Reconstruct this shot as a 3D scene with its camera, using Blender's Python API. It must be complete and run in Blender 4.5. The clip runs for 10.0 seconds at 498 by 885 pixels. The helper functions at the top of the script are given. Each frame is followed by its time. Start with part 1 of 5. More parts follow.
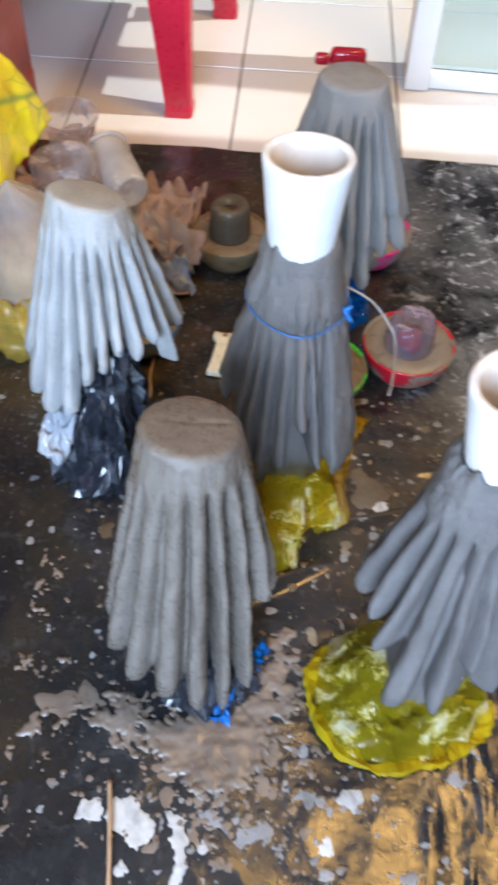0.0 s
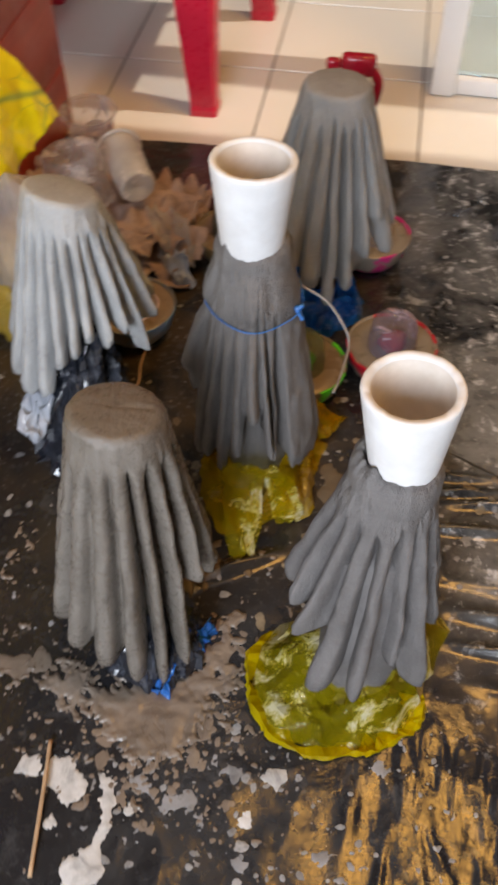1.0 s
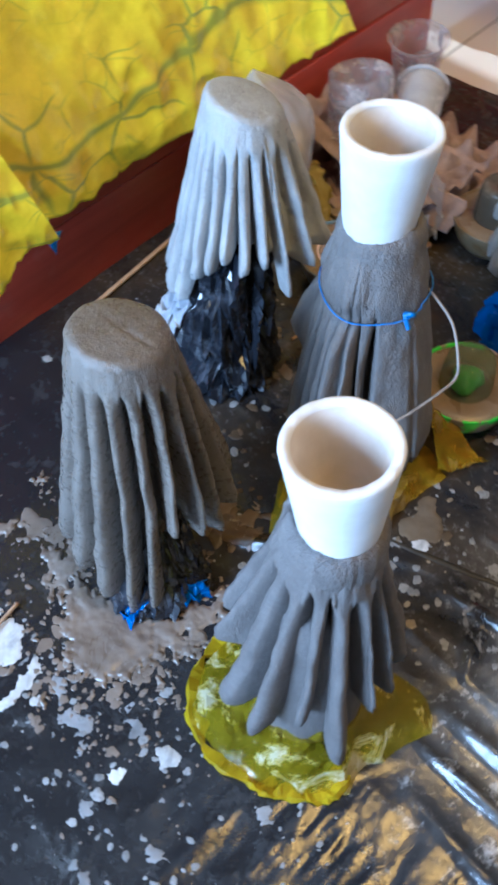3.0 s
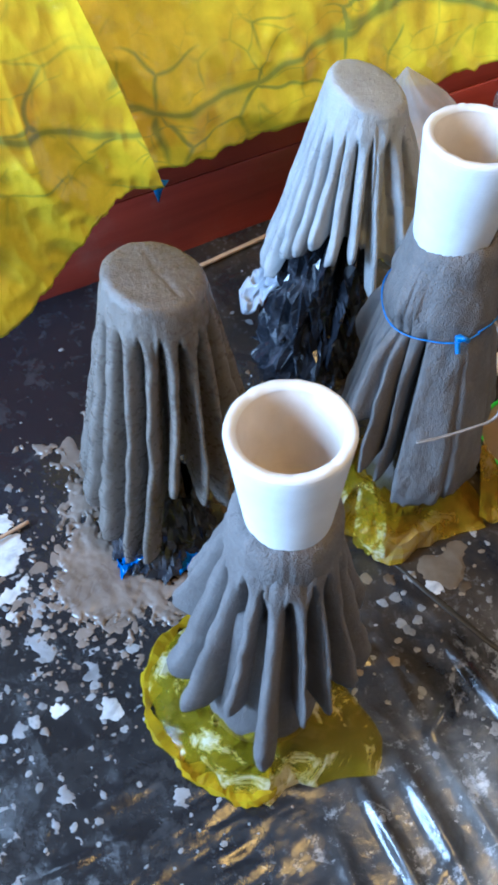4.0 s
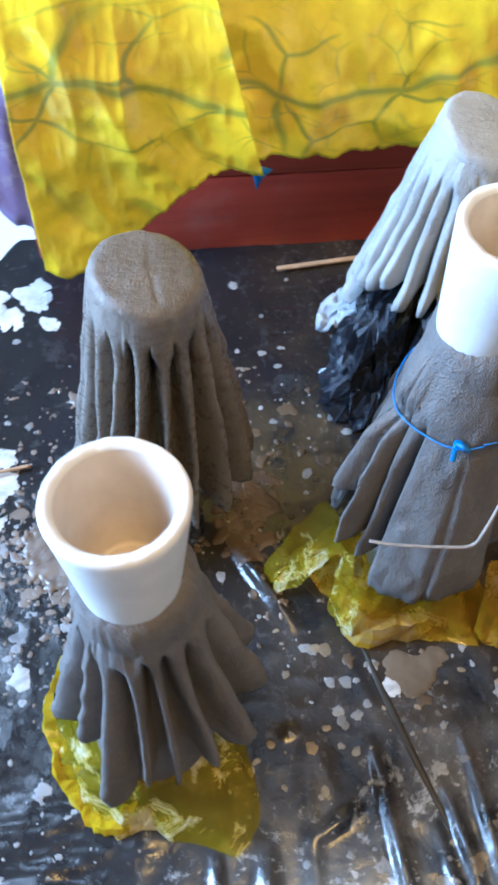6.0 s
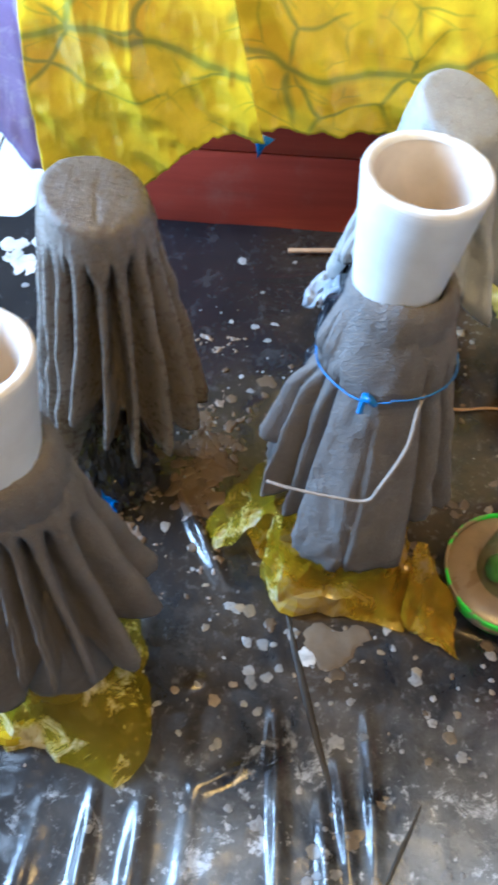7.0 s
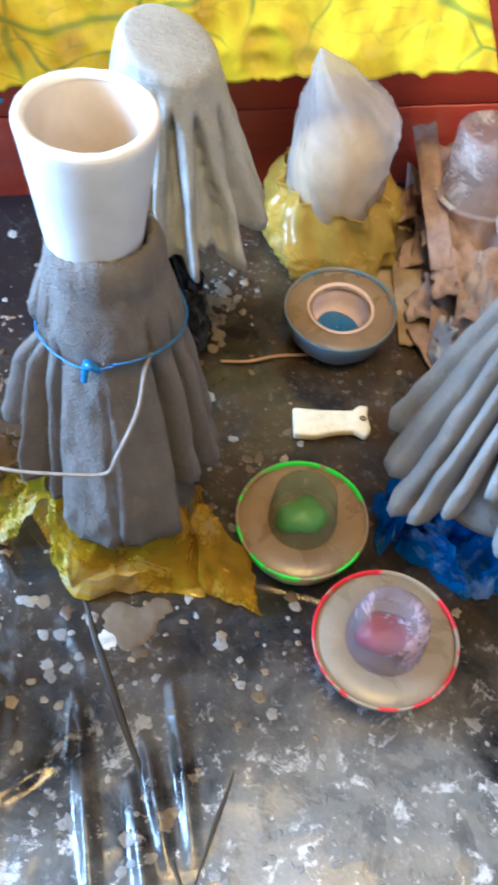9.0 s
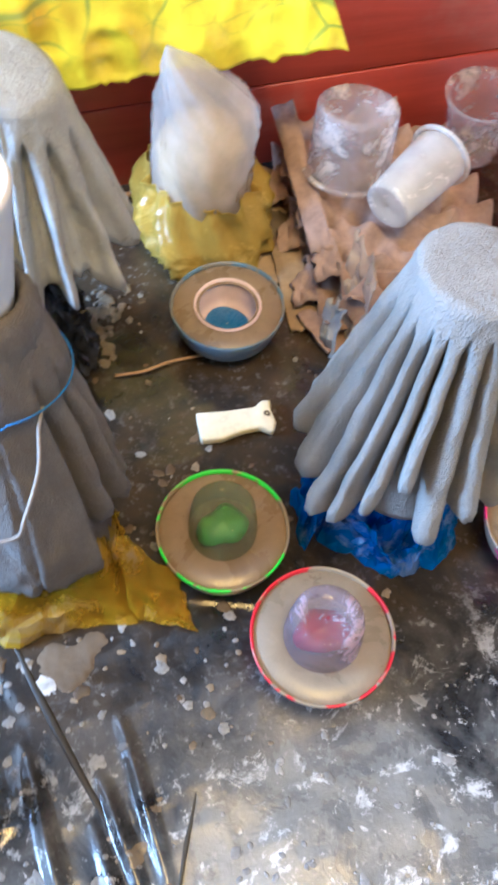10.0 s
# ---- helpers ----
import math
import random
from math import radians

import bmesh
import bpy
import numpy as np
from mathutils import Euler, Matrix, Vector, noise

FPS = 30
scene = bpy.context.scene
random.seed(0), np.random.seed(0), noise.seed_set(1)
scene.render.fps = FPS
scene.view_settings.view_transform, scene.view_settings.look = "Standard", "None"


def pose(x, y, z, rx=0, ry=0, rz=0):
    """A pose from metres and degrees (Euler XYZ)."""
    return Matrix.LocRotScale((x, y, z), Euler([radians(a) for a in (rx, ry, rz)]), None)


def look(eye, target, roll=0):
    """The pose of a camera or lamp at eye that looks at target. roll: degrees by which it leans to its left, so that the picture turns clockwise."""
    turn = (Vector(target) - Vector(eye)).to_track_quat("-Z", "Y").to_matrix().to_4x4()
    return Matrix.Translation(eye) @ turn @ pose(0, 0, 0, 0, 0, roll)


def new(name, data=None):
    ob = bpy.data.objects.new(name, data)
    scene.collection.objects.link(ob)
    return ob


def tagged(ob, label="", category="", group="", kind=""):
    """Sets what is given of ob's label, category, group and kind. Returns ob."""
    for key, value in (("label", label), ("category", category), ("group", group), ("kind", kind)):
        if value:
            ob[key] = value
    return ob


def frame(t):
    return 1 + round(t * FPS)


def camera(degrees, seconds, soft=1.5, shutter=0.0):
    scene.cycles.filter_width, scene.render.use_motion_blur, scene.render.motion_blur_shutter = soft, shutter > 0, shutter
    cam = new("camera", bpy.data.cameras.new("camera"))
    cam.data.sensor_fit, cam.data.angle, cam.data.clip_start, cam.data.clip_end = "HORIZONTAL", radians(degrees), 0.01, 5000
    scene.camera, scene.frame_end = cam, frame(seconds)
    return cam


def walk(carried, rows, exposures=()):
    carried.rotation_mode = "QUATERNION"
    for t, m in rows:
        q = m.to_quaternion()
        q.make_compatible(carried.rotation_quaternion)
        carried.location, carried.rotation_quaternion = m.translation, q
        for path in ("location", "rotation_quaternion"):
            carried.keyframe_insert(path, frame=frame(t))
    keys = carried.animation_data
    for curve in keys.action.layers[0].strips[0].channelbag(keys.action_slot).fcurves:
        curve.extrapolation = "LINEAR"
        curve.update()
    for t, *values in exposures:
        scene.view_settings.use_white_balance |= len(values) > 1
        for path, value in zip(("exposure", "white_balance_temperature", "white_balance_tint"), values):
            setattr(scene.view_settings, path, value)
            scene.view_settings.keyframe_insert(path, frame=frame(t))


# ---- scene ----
cam = camera(32.3, 10.0, soft=3.2, shutter=0.5)
PATH = [
    (0, (0.078, 0.224, 0.846), (0.027, 1.483, -0.706), 2.2),
    (0.5, (0.108, 0.187, 0.864), (0.203, 1.458, -0.677), 5.5),
    (1, (0.197, 0.208, 0.873), (-0.01, 1.443, -0.686), -0.1),
    (1.5, (0.28, 0.223, 0.861), (-0.13, 1.342, -0.746), 0.7),
    (2, (0.318, 0.262, 0.855), (-0.217, 1.354, -0.733), -0.2),
    (2.5, (0.353, 0.325, 0.837), (-0.325, 1.21, -0.823), -2.9),
    (2.7, (0.372, 0.355, 0.837), (-0.361, 1.212, -0.815), -3.5),
    (3.8, (0.48, 0.469, 0.811), (-0.563, 1.008, -0.807), -1.5),
    (4, (0.48, 0.478, 0.804), (-0.567, 1.007, -0.816), -1.0),
    (4.5, (0.457, 0.526, 0.795), (-0.545, 1.026, -0.862), 1.6),
    (5, (0.435, 0.567, 0.796), (-0.503, 1.101, -0.888), 9.0),
    (5.5, (0.444, 0.588, 0.779), (-0.518, 0.982, -0.93), 9.6),
    (5.7, (0.434, 0.619, 0.788), (-0.587, 0.89, -0.91), 4.9),
    (6.8, (0.512, 0.767, 0.764), (-0.627, 0.679, -0.878), 1.3),
    (7, (0.511, 0.786, 0.758), (-0.641, 0.703, -0.875), 1.2),
    (7.5, (0.508, 0.827, 0.757), (-0.641, 0.805, -0.88), 0.0),
    (8, (0.501, 0.848, 0.747), (-0.619, 0.871, -0.909), -0.3),
    (8.5, (0.493, 0.867, 0.745), (-0.622, 0.962, -0.913), 1.4),
    (9, (0.491, 0.892, 0.732), (-0.597, 1.061, -0.938), 3.8),
    (9.5, (0.48, 0.908, 0.725), (-0.546, 1.148, -0.975), 4.1),
    (10, (0.448, 0.901, 0.749), (-0.522, 1.263, -0.963), 4.6),
]
EXPOSURES = [(0.0, -0.1, 5700, 12), (0.6, -0.15, 5300, 9), (1.0, -0.7, 7400, 18), (1.5, -0.34, 10500, 14), (2.1, -0.25, 6100, 9), (2.5, -0.10, 5000, 7), (4.0, -0.05, 4750, 7), (5.5, 0.25, 4750, 7), (7.0, 0.38, 4850, 5), (8.0, 0.55, 4850, 4), (9.5, 0.82, 4700, 6), (10.0, 0.86, 4700, 8)]
walk(cam, [(t, look(eye, target, roll)) for t, eye, target, roll in PATH], EXPOSURES)


def q(a, b, v):
    """Smooth step of v from a to b."""
    k = np.clip((np.asarray(v, float) - a) / (b - a), 0, 1)
    return k * k * (3 - 2 * k)


# ---- world, sun, window light and added fill ----
world = bpy.data.worlds.new("sky")
scene.world = world
world.use_nodes = True
wn, wl = world.node_tree.nodes, world.node_tree.links
sky = wn.new("ShaderNodeTexSky")
sky.sky_type, sky.sun_disc = "NISHITA", False
sky.sun_elevation, sky.sun_rotation = radians(64), radians(90)
wl.new(sky.outputs[0], wn["Background"].inputs[0])
wn["Background"].inputs[1].default_value = 0.08

sun_data = bpy.data.lights.new("sun", "SUN")
sun_data.energy, sun_data.angle, sun_data.color = 2.7, radians(0.6), (1.0, 0.93, 0.80)
sun = new("sun", sun_data)
sun.matrix_world = look((2.0, 2.1, 4.1), (0.0, 2.1, 0.0))


def area_lamp(name, eye, target, w, h, watts, colour):
    d = bpy.data.lights.new(name, "AREA")
    d.shape, d.size, d.size_y, d.energy, d.color = "RECTANGLE", w, h, watts, colour
    ob = new(name, d)
    ob.matrix_world = look(eye, target)
    return ob


area_lamp("daylight_in_south_window", (-0.20, -1.62, 1.40), (-0.05, 1.0, 0.75), 1.2, 1.2, 200, (0.66, 0.82, 1.0))
# fill from above, added to lift the tops; no such opening is known
area_lamp("daylight_in_roof_opening", (-0.70, -0.50, 2.52), (-0.70, -0.50, 0.0), 0.60, 0.60, 13, (0.82, 0.91, 1.0))
area_lamp("sunlit_amber_roof_sheet", (0.77, 1.03, 2.52), (0.77, 1.03, 0.0), 0.72, 0.70, 42, (1.0, 0.55, 0.14))
# broad weak fill, added so the sheeting mirrors a pale haze
area_lamp("daylight_through_dim_roof_sheet", (-0.06, 0.95, 2.52), (-0.06, 0.95, 0.0), 0.64, 1.20, 2.6, (0.80, 0.90, 1.0))

# ---- materials ----


class Nodes:
    """A short way to write node materials."""

    def __init__(self, name):
        self.mat = bpy.data.materials.new(name)
        self.mat.use_nodes = True
        self.nt = self.mat.node_tree
        self.bsdf = self.nt.nodes["Principled BSDF"]
        self.out = self.nt.nodes["Material Output"]
        self.coord = self.add("ShaderNodeTexCoord").outputs["Object"]

    def add(self, kind, **values):
        n = self.nt.nodes.new(kind)
        for k, v in values.items():
            n.inputs[k].default_value = v
        return n

    def link(self, a, b):
        self.nt.links.new(a, b)

    def noise(self, scale, detail=4.0, rough=0.55, vec=None, distort=0.0):
        n = self.add("ShaderNodeTexNoise", Scale=scale, Detail=detail, Roughness=rough, Distortion=distort)
        self.link(vec or self.coord, n.inputs["Vector"])
        return n.outputs["Fac"]

    def ramp(self, fac, *stops):
        n = self.add("ShaderNodeValToRGB")
        el = n.color_ramp.elements
        while len(el) < len(stops):
            el.new(0.5)
        for e, (p, c) in zip(el, stops):
            e.position, e.color = p, (*c, 1) if len(c) == 3 else c
        self.link(fac, n.inputs["Fac"])
        return n.outputs["Color"]

    def mix(self, fac, a, b):
        n = self.add("ShaderNodeMix")
        n.data_type = "RGBA"
        rgba = [s for s in n.inputs if s.type == "RGBA"]
        self.put(n.inputs[0], fac), self.put(rgba[0], a), self.put(rgba[1], b)
        return [s for s in n.outputs if s.type == "RGBA"][0]

    def put(self, sock, v):
        if isinstance(v, bpy.types.NodeSocket):
            self.link(v, sock)
        elif sock.type == "RGBA" and not isinstance(v, (int, float)):
            sock.default_value = (*v, 1) if len(v) == 3 else v
        else:
            sock.default_value = v

    def math(self, op, a, b=0.0):
        n = self.add("ShaderNodeMath")
        n.operation = op
        self.put(n.inputs[0], a), self.put(n.inputs[1], b)
        return n.outputs[0]

    def bump(self, height, strength, distance=0.001):
        n = self.add("ShaderNodeBump", Strength=strength, Distance=distance)
        self.link(height, n.inputs["Height"])
        return n.outputs["Normal"]

    def set(self, **values):
        names = {"color": "Base Color", "rough": "Roughness", "metal": "Metallic", "normal": "Normal", "spec": "Specular IOR Level"}
        for k, v in values.items():
            self.put(self.bsdf.inputs[names[k]], v)
        return self.mat


def cement_cloth(name, dark, light, wet, tint, relief=0.6):
    """Cloth stiffened with cement slurry: fine gritty weave, drips, paler dry patches."""
    m = Nodes(name)
    patches = m.noise(14, 5, 0.6)
    streak_map = m.add("ShaderNodeMapping")
    streak_map.inputs["Scale"].default_value = (60, 60, 7)
    m.link(m.coord, streak_map.inputs["Vector"])
    streak = m.noise(1.0, 4, 0.6, streak_map.outputs[0])
    grit = m.noise(900, 2, 0.6)
    lump = m.noise(250, 4, 0.65)
    base = m.ramp(patches, (0.32, dark), (0.68, light))
    base = m.mix(m.math("MULTIPLY", m.ramp(streak, (0.45, (0, 0, 0)), (0.75, (1, 1, 1))), 0.45), base, tint)
    base = m.mix(m.math("MULTIPLY", grit, 0.35), base, tuple(c * 0.62 for c in dark))
    fleck = m.ramp(m.noise(330, 3, 0.6), (0.60, (0, 0, 0)), (0.70, (1, 1, 1)))
    base = m.mix(m.math("MULTIPLY", fleck, 0.30), base, tuple(min(1, c * 1.45) for c in light))
    rough = m.ramp(patches, (0.35, (0.85 - wet * 0.5,) * 3), (0.7, (0.95 - wet * 0.4,) * 3))
    damp = m.ramp(m.noise(120, 4, 0.65), (0.50, (0, 0, 0)), (0.62, (1, 1, 1)))
    rough = m.math("SUBTRACT", rough, m.math("MULTIPLY", damp, 0.12 + 0.12 * wet))
    weave = m.add("ShaderNodeTexVoronoi", Scale=1000.0 if wet > 0.5 else 780.0)
    m.link(m.coord, weave.inputs["Vector"])
    wipe_map = m.add("ShaderNodeMapping")
    wipe_map.inputs["Rotation"].default_value = (0, 0, 0.7)
    wipe_map.inputs["Scale"].default_value = (260, 30, 60)
    m.link(m.coord, wipe_map.inputs["Vector"])
    wipe = m.noise(1.0, 3, 0.6, wipe_map.outputs[0])
    h = m.math("ADD", m.math("MULTIPLY", grit, 0.35), m.math("MULTIPLY", lump, 0.42))
    h = m.math("ADD", h, m.math("MULTIPLY", weave.outputs["Distance"], -0.2 if wet > 0.5 else -0.35))
    h = m.math("ADD", h, m.math("MULTIPLY", wipe, 0.4))
    h = m.math("ADD", h, m.math("MULTIPLY", m.noise(75, 5, 0.7), 0.9))
    h = m.math("ADD", h, m.math("MULTIPLY", fleck, 0.22))
    return m.set(color=base, rough=rough, normal=m.bump(h, min(1.0, relief * 1.35), 0.0026), spec=0.3 + 0.3 * wet)


CLOTH_WET = cement_cloth("wet_olive_cement_cloth", (0.116, 0.096, 0.078), (0.178, 0.152, 0.127), 1.1, (0.22, 0.194, 0.165), 0.40)
CLOTH_GREY = cement_cloth("damp_grey_cement_cloth", (0.118, 0.106, 0.100), (0.184, 0.168, 0.160), 0.35, (0.225, 0.208, 0.198), 0.6)
CLOTH_BLUE = cement_cloth("rough_grey_cement_cloth", (0.122, 0.110, 0.102), (0.190, 0.174, 0.164), 0.4, (0.23, 0.214, 0.204), 0.68)
CLOTH_PALE = cement_cloth("pale_dry_cement_cloth", (0.275, 0.275, 0.27), (0.40, 0.40, 0.395), 0.85, (0.48, 0.477, 0.47), 0.50)
CLOTH_MID = cement_cloth("drying_grey_cement_cloth", (0.24, 0.230, 0.218), (0.34, 0.330, 0.318), 0.3, (0.41, 0.40, 0.385), 0.75)


def plaster_white():
    m = Nodes("white_cast_pot")
    n, f = m.noise(30, 5, 0.6), m.noise(500, 3)
    sep = m.add("ShaderNodeSeparateXYZ")
    m.link(m.coord, sep.inputs[0])
    lines = m.math("SINE", m.math("MULTIPLY", sep.outputs[2], 2 * math.pi / 0.0024))
    col = m.ramp(n, (0.3, (0.60, 0.585, 0.575)), (0.65, (0.70, 0.695, 0.69)))
    return m.set(color=col, rough=0.45, normal=m.bump(m.math("ADD", m.math("ADD", n, m.math("MULTIPLY", f, 0.2)), m.math("MULTIPLY", lines, 0.13)), 0.30, 0.001), spec=0.4)


POT_WHITE = plaster_white()


# tan inside, darkened so the colour carries the pot's inner shade
def pot_inside():
    m = Nodes("pot_inside")
    n = m.noise(40, 5, 0.6)
    return m.set(color=m.ramp(n, (0.3, (0.50, 0.43, 0.36)), (0.7, (0.62, 0.55, 0.48))), rough=0.6, normal=m.bump(n, 0.3, 0.001))


POT_INSIDE = pot_inside()


def wet_mortar(name, dark, light, rough, vary=False, thin=0.0, wash_scale=45):
    m = Nodes(name)
    n, g = m.noise(25, 6, 0.65, distort=0.6), m.noise(600, 3)
    col = m.ramp(n, (0.3, dark), (0.7, light))
    if vary:
        isle = m.add("ShaderNodeNewGeometry").outputs["Random Per Island"]
        col = m.mix(m.math("MULTIPLY", isle, 0.65), col, tuple(c * 0.40 for c in dark))
    if thin:
        # washed thin here and there, so that the black film shows
        wash = m.ramp(m.noise(wash_scale, 6, 0.62, distort=0.5), (0.50, (0, 0, 0)), (0.74, (1, 1, 1)))
        col = m.mix(m.math("MULTIPLY", wash, thin), col, (0.05, 0.05, 0.05))
    return m.set(color=m.mix(m.math("MULTIPLY", g, 0.3), col, tuple(c * 0.6 for c in dark)), rough=m.ramp(n, (0.3, (rough,) * 3), (0.7, (rough + 0.25,) * 3)),
                 normal=m.bump(m.math("ADD", n, m.math("MULTIPLY", g, 0.15)), 0.4, 0.002))


MORTAR_BROWN = wet_mortar("wet_brown_mortar", (0.17, 0.118, 0.068), (0.27, 0.195, 0.12), 0.18)
MORTAR_GREY = wet_mortar("wet_grey_mortar", (0.205, 0.17, 0.125), (0.30, 0.255, 0.195), 0.2)
MUD = wet_mortar("spilt_grey_slurry", (0.125, 0.096, 0.074), (0.235, 0.184, 0.145), 0.20)
SPLAT_WHITE = wet_mortar("dried_pale_splashes", (0.42, 0.41, 0.40), (0.66, 0.65, 0.63), 0.5, thin=0.8)
SPLAT_GREY = wet_mortar("dried_grey_splashes", (0.22, 0.22, 0.22), (0.40, 0.40, 0.405), 0.4, True, 0.8, 210)
SPLAT_DUST = wet_mortar("powdery_grey_spatter", (0.16, 0.16, 0.165), (0.30, 0.30, 0.31), 0.4, thin=0.85)
POOL_TAN = wet_mortar("pooled_tan_mortar", (0.085, 0.060, 0.034), (0.15, 0.108, 0.064), 0.68)
SPLAT_BROWN = wet_mortar("soaked_brown_mortar", (0.075, 0.048, 0.025), (0.145, 0.097, 0.053), 0.35, True)
SPLAT_TAN = wet_mortar("dried_tan_splashes", (0.20, 0.155, 0.10), (0.33, 0.265, 0.18), 0.28, True, 0.7, 210)


def sheet_black():
    m = Nodes("black_plastic_sheeting")
    big, mid, fine = m.noise(3.2, 6, 0.62, distort=0.8), m.noise(17, 6, 0.65, distort=0.5), m.noise(140, 5, 0.6)
    film = m.ramp(m.math("ADD", m.math("MULTIPLY", big, 0.6), m.math("MULTIPLY", mid, 0.4)), (0.42, (0, 0, 0)), (0.64, (1, 1, 1)))
    sep = m.add("ShaderNodeSeparateXYZ")
    m.link(m.coord, sep.inputs[0])
    # the far corner holds a dried grey film, paled to put a reflected haze into its colour, the middle a brown slurry
    # film
    far = m.add("ShaderNodeMapRange")
    far.inputs["From Min"].default_value, far.inputs["From Max"].default_value = 0.60, 0.96
    m.link(m.math("ADD", sep.outputs[1], m.math("MULTIPLY", m.math("SUBTRACT", sep.outputs[0], 0.25), 0.9)), far.inputs["Value"])
    mid_zone = m.add("ShaderNodeMapRange")
    mid_zone.inputs["From Min"].default_value, mid_zone.inputs["From Max"].default_value = 0.58, 0.78
    m.link(m.math("ADD", sep.outputs[1], m.math("MULTIPLY", m.math("SUBTRACT", sep.outputs[0], 0.25), 0.25)), mid_zone.inputs["Value"])
    film = m.math("MULTIPLY", film, m.math("ADD", m.math("MULTIPLY", mid_zone.outputs[0], 0.86), 0.05))
    east = m.add("ShaderNodeMapRange")
    east.inputs["From Min"].default_value, east.inputs["From Max"].default_value = 0.26, 0.40
    m.link(m.math("ADD", sep.outputs[0], m.math("MULTIPLY", mid, 0.08)), east.inputs["Value"])
    grey_zone = m.math("MULTIPLY", far.outputs[0], east.outputs[0])
    dust_haze = m.mix(grey_zone, (0.105, 0.069, 0.031), (0.33, 0.34, 0.335))
    fleck = m.ramp(fine, (0.58, (0, 0, 0)), (0.66, (1, 1, 1)))
    small = m.noise(70, 5, 0.75, distort=0.3)
    spots = m.ramp(small, (0.60, (0, 0, 0)), (0.67, (1, 1, 1)))
    col = m.mix(m.math("MULTIPLY", film, 0.66), (0.014, 0.014, 0.016), dust_haze)
    col = m.mix(m.math("MULTIPLY", m.math("MULTIPLY", fleck, film), 0.28), col, (0.46, 0.45, 0.43))
    col = m.mix(m.math("MULTIPLY", m.math("MULTIPLY", spots, m.math("ADD", grey_zone, 0.05)), 0.8), col, (0.56, 0.56, 0.56))
    blot = m.ramp(m.noise(26, 7, 0.72, distort=0.4), (0.565, (0, 0, 0)), (0.62, (1, 1, 1)))
    blot = m.math("MULTIPLY", blot, m.ramp(small, (0.36, (0, 0, 0)), (0.52, (1, 1, 1))))
    col = m.mix(m.math("MULTIPLY", m.math("MULTIPLY", blot, m.math("ADD", grey_zone, 0.04)), 0.75), col, (0.60, 0.61, 0.63))
    rough = m.math("ADD", m.math("MULTIPLY", m.math("MULTIPLY", film, grey_zone), 0.20), 0.12)
    rough = m.math("ADD", rough, m.math("MULTIPLY", mid, 0.08))
    crink = m.noise(85, 6, 0.62, distort=1.6)
    h = m.math("ADD", m.math("MULTIPLY", mid, 0.8), m.math("MULTIPLY", fine, 0.15))
    h = m.math("ADD", h, m.math("MULTIPLY", crink, 0.5))
    return m.set(color=col, rough=rough, normal=m.bump(h, 0.20, 0.004), spec=0.55)


SHEET = sheet_black()


def tile_white():
    m = Nodes("glazed_cream_tile")
    info = m.add("ShaderNodeObjectInfo").outputs["Random"]
    n, d = m.noise(2.2, 5, 0.6), m.noise(26, 6, 0.7, distort=0.4)
    col = m.ramp(info, (0.0, (0.74, 0.715, 0.66)), (1.0, (0.80, 0.78, 0.73)))
    col = m.mix(m.math("MULTIPLY", m.ramp(d, (0.66, (0, 0, 0)), (0.78, (1, 1, 1))), 0.5), col, (0.42, 0.36, 0.28))
    col = m.mix(m.math("MULTIPLY", m.ramp(n, (0.5, (0, 0, 0)), (0.75, (1, 1, 1))), 0.25), col, (0.62, 0.56, 0.46))
    return m.set(color=col, rough=0.22, normal=m.bump(n, 0.08, 0.004))


TILE = tile_white()


def plain(name, color, rough=0.5, var=0.18, scale=20, bump=0.2, spec=0.5, metal=0.0, dist=0.002):
    m = Nodes(name)
    n, f = m.noise(scale, 6, 0.62), m.noise(scale * 14, 3)
    lo, hi = tuple(max(0, c * (1 - var)) for c in color), tuple(min(1, c * (1 + var)) for c in color)
    return m.set(color=m.ramp(n, (0.3, lo), (0.7, hi)), rough=m.ramp(f, (0.3, (max(0.03, rough - 0.08),) * 3), (0.7, (min(1, rough + 0.08),) * 3)),
                 normal=m.bump(m.math("ADD", n, m.math("MULTIPLY", f, 0.25)), bump, dist), spec=spec, metal=metal)


# colour of the strips that stand in for shade along the folds
PLEAT_SHADE = plain("pleat_shade_film", (0.030, 0.026, 0.020), 0.42, 0.3, 60, 0.4, 0.3)
GROUT = plain("grey_grout", (0.25, 0.235, 0.21), 0.9, 0.25, 40, 0.3)


def red_board():
    m = Nodes("red_varnished_board")
    mp = m.add("ShaderNodeMapping")
    mp.inputs["Scale"].default_value = (30, 2.2, 26)
    m.link(m.coord, mp.inputs["Vector"])
    grain = m.noise(1.0, 7, 0.65, mp.outputs[0], 0.4)
    dirt, fine = m.noise(9, 6, 0.7), m.noise(120, 4)
    col = m.ramp(grain, (0.3, (0.27, 0.030, 0.016)), (0.62, (0.43, 0.060, 0.030)), (0.8, (0.50, 0.095, 0.045)))
    col = m.mix(m.math("MULTIPLY", m.ramp(dirt, (0.58, (0, 0, 0)), (0.75, (1, 1, 1))), 0.35), col, (0.38, 0.20, 0.14))
    return m.set(color=col, rough=m.ramp(dirt, (0.35, (0.3,) * 3), (0.7, (0.55,) * 3)), normal=m.bump(m.math("ADD", grain, m.math("MULTIPLY", fine, 0.2)), 0.2, 0.0015))


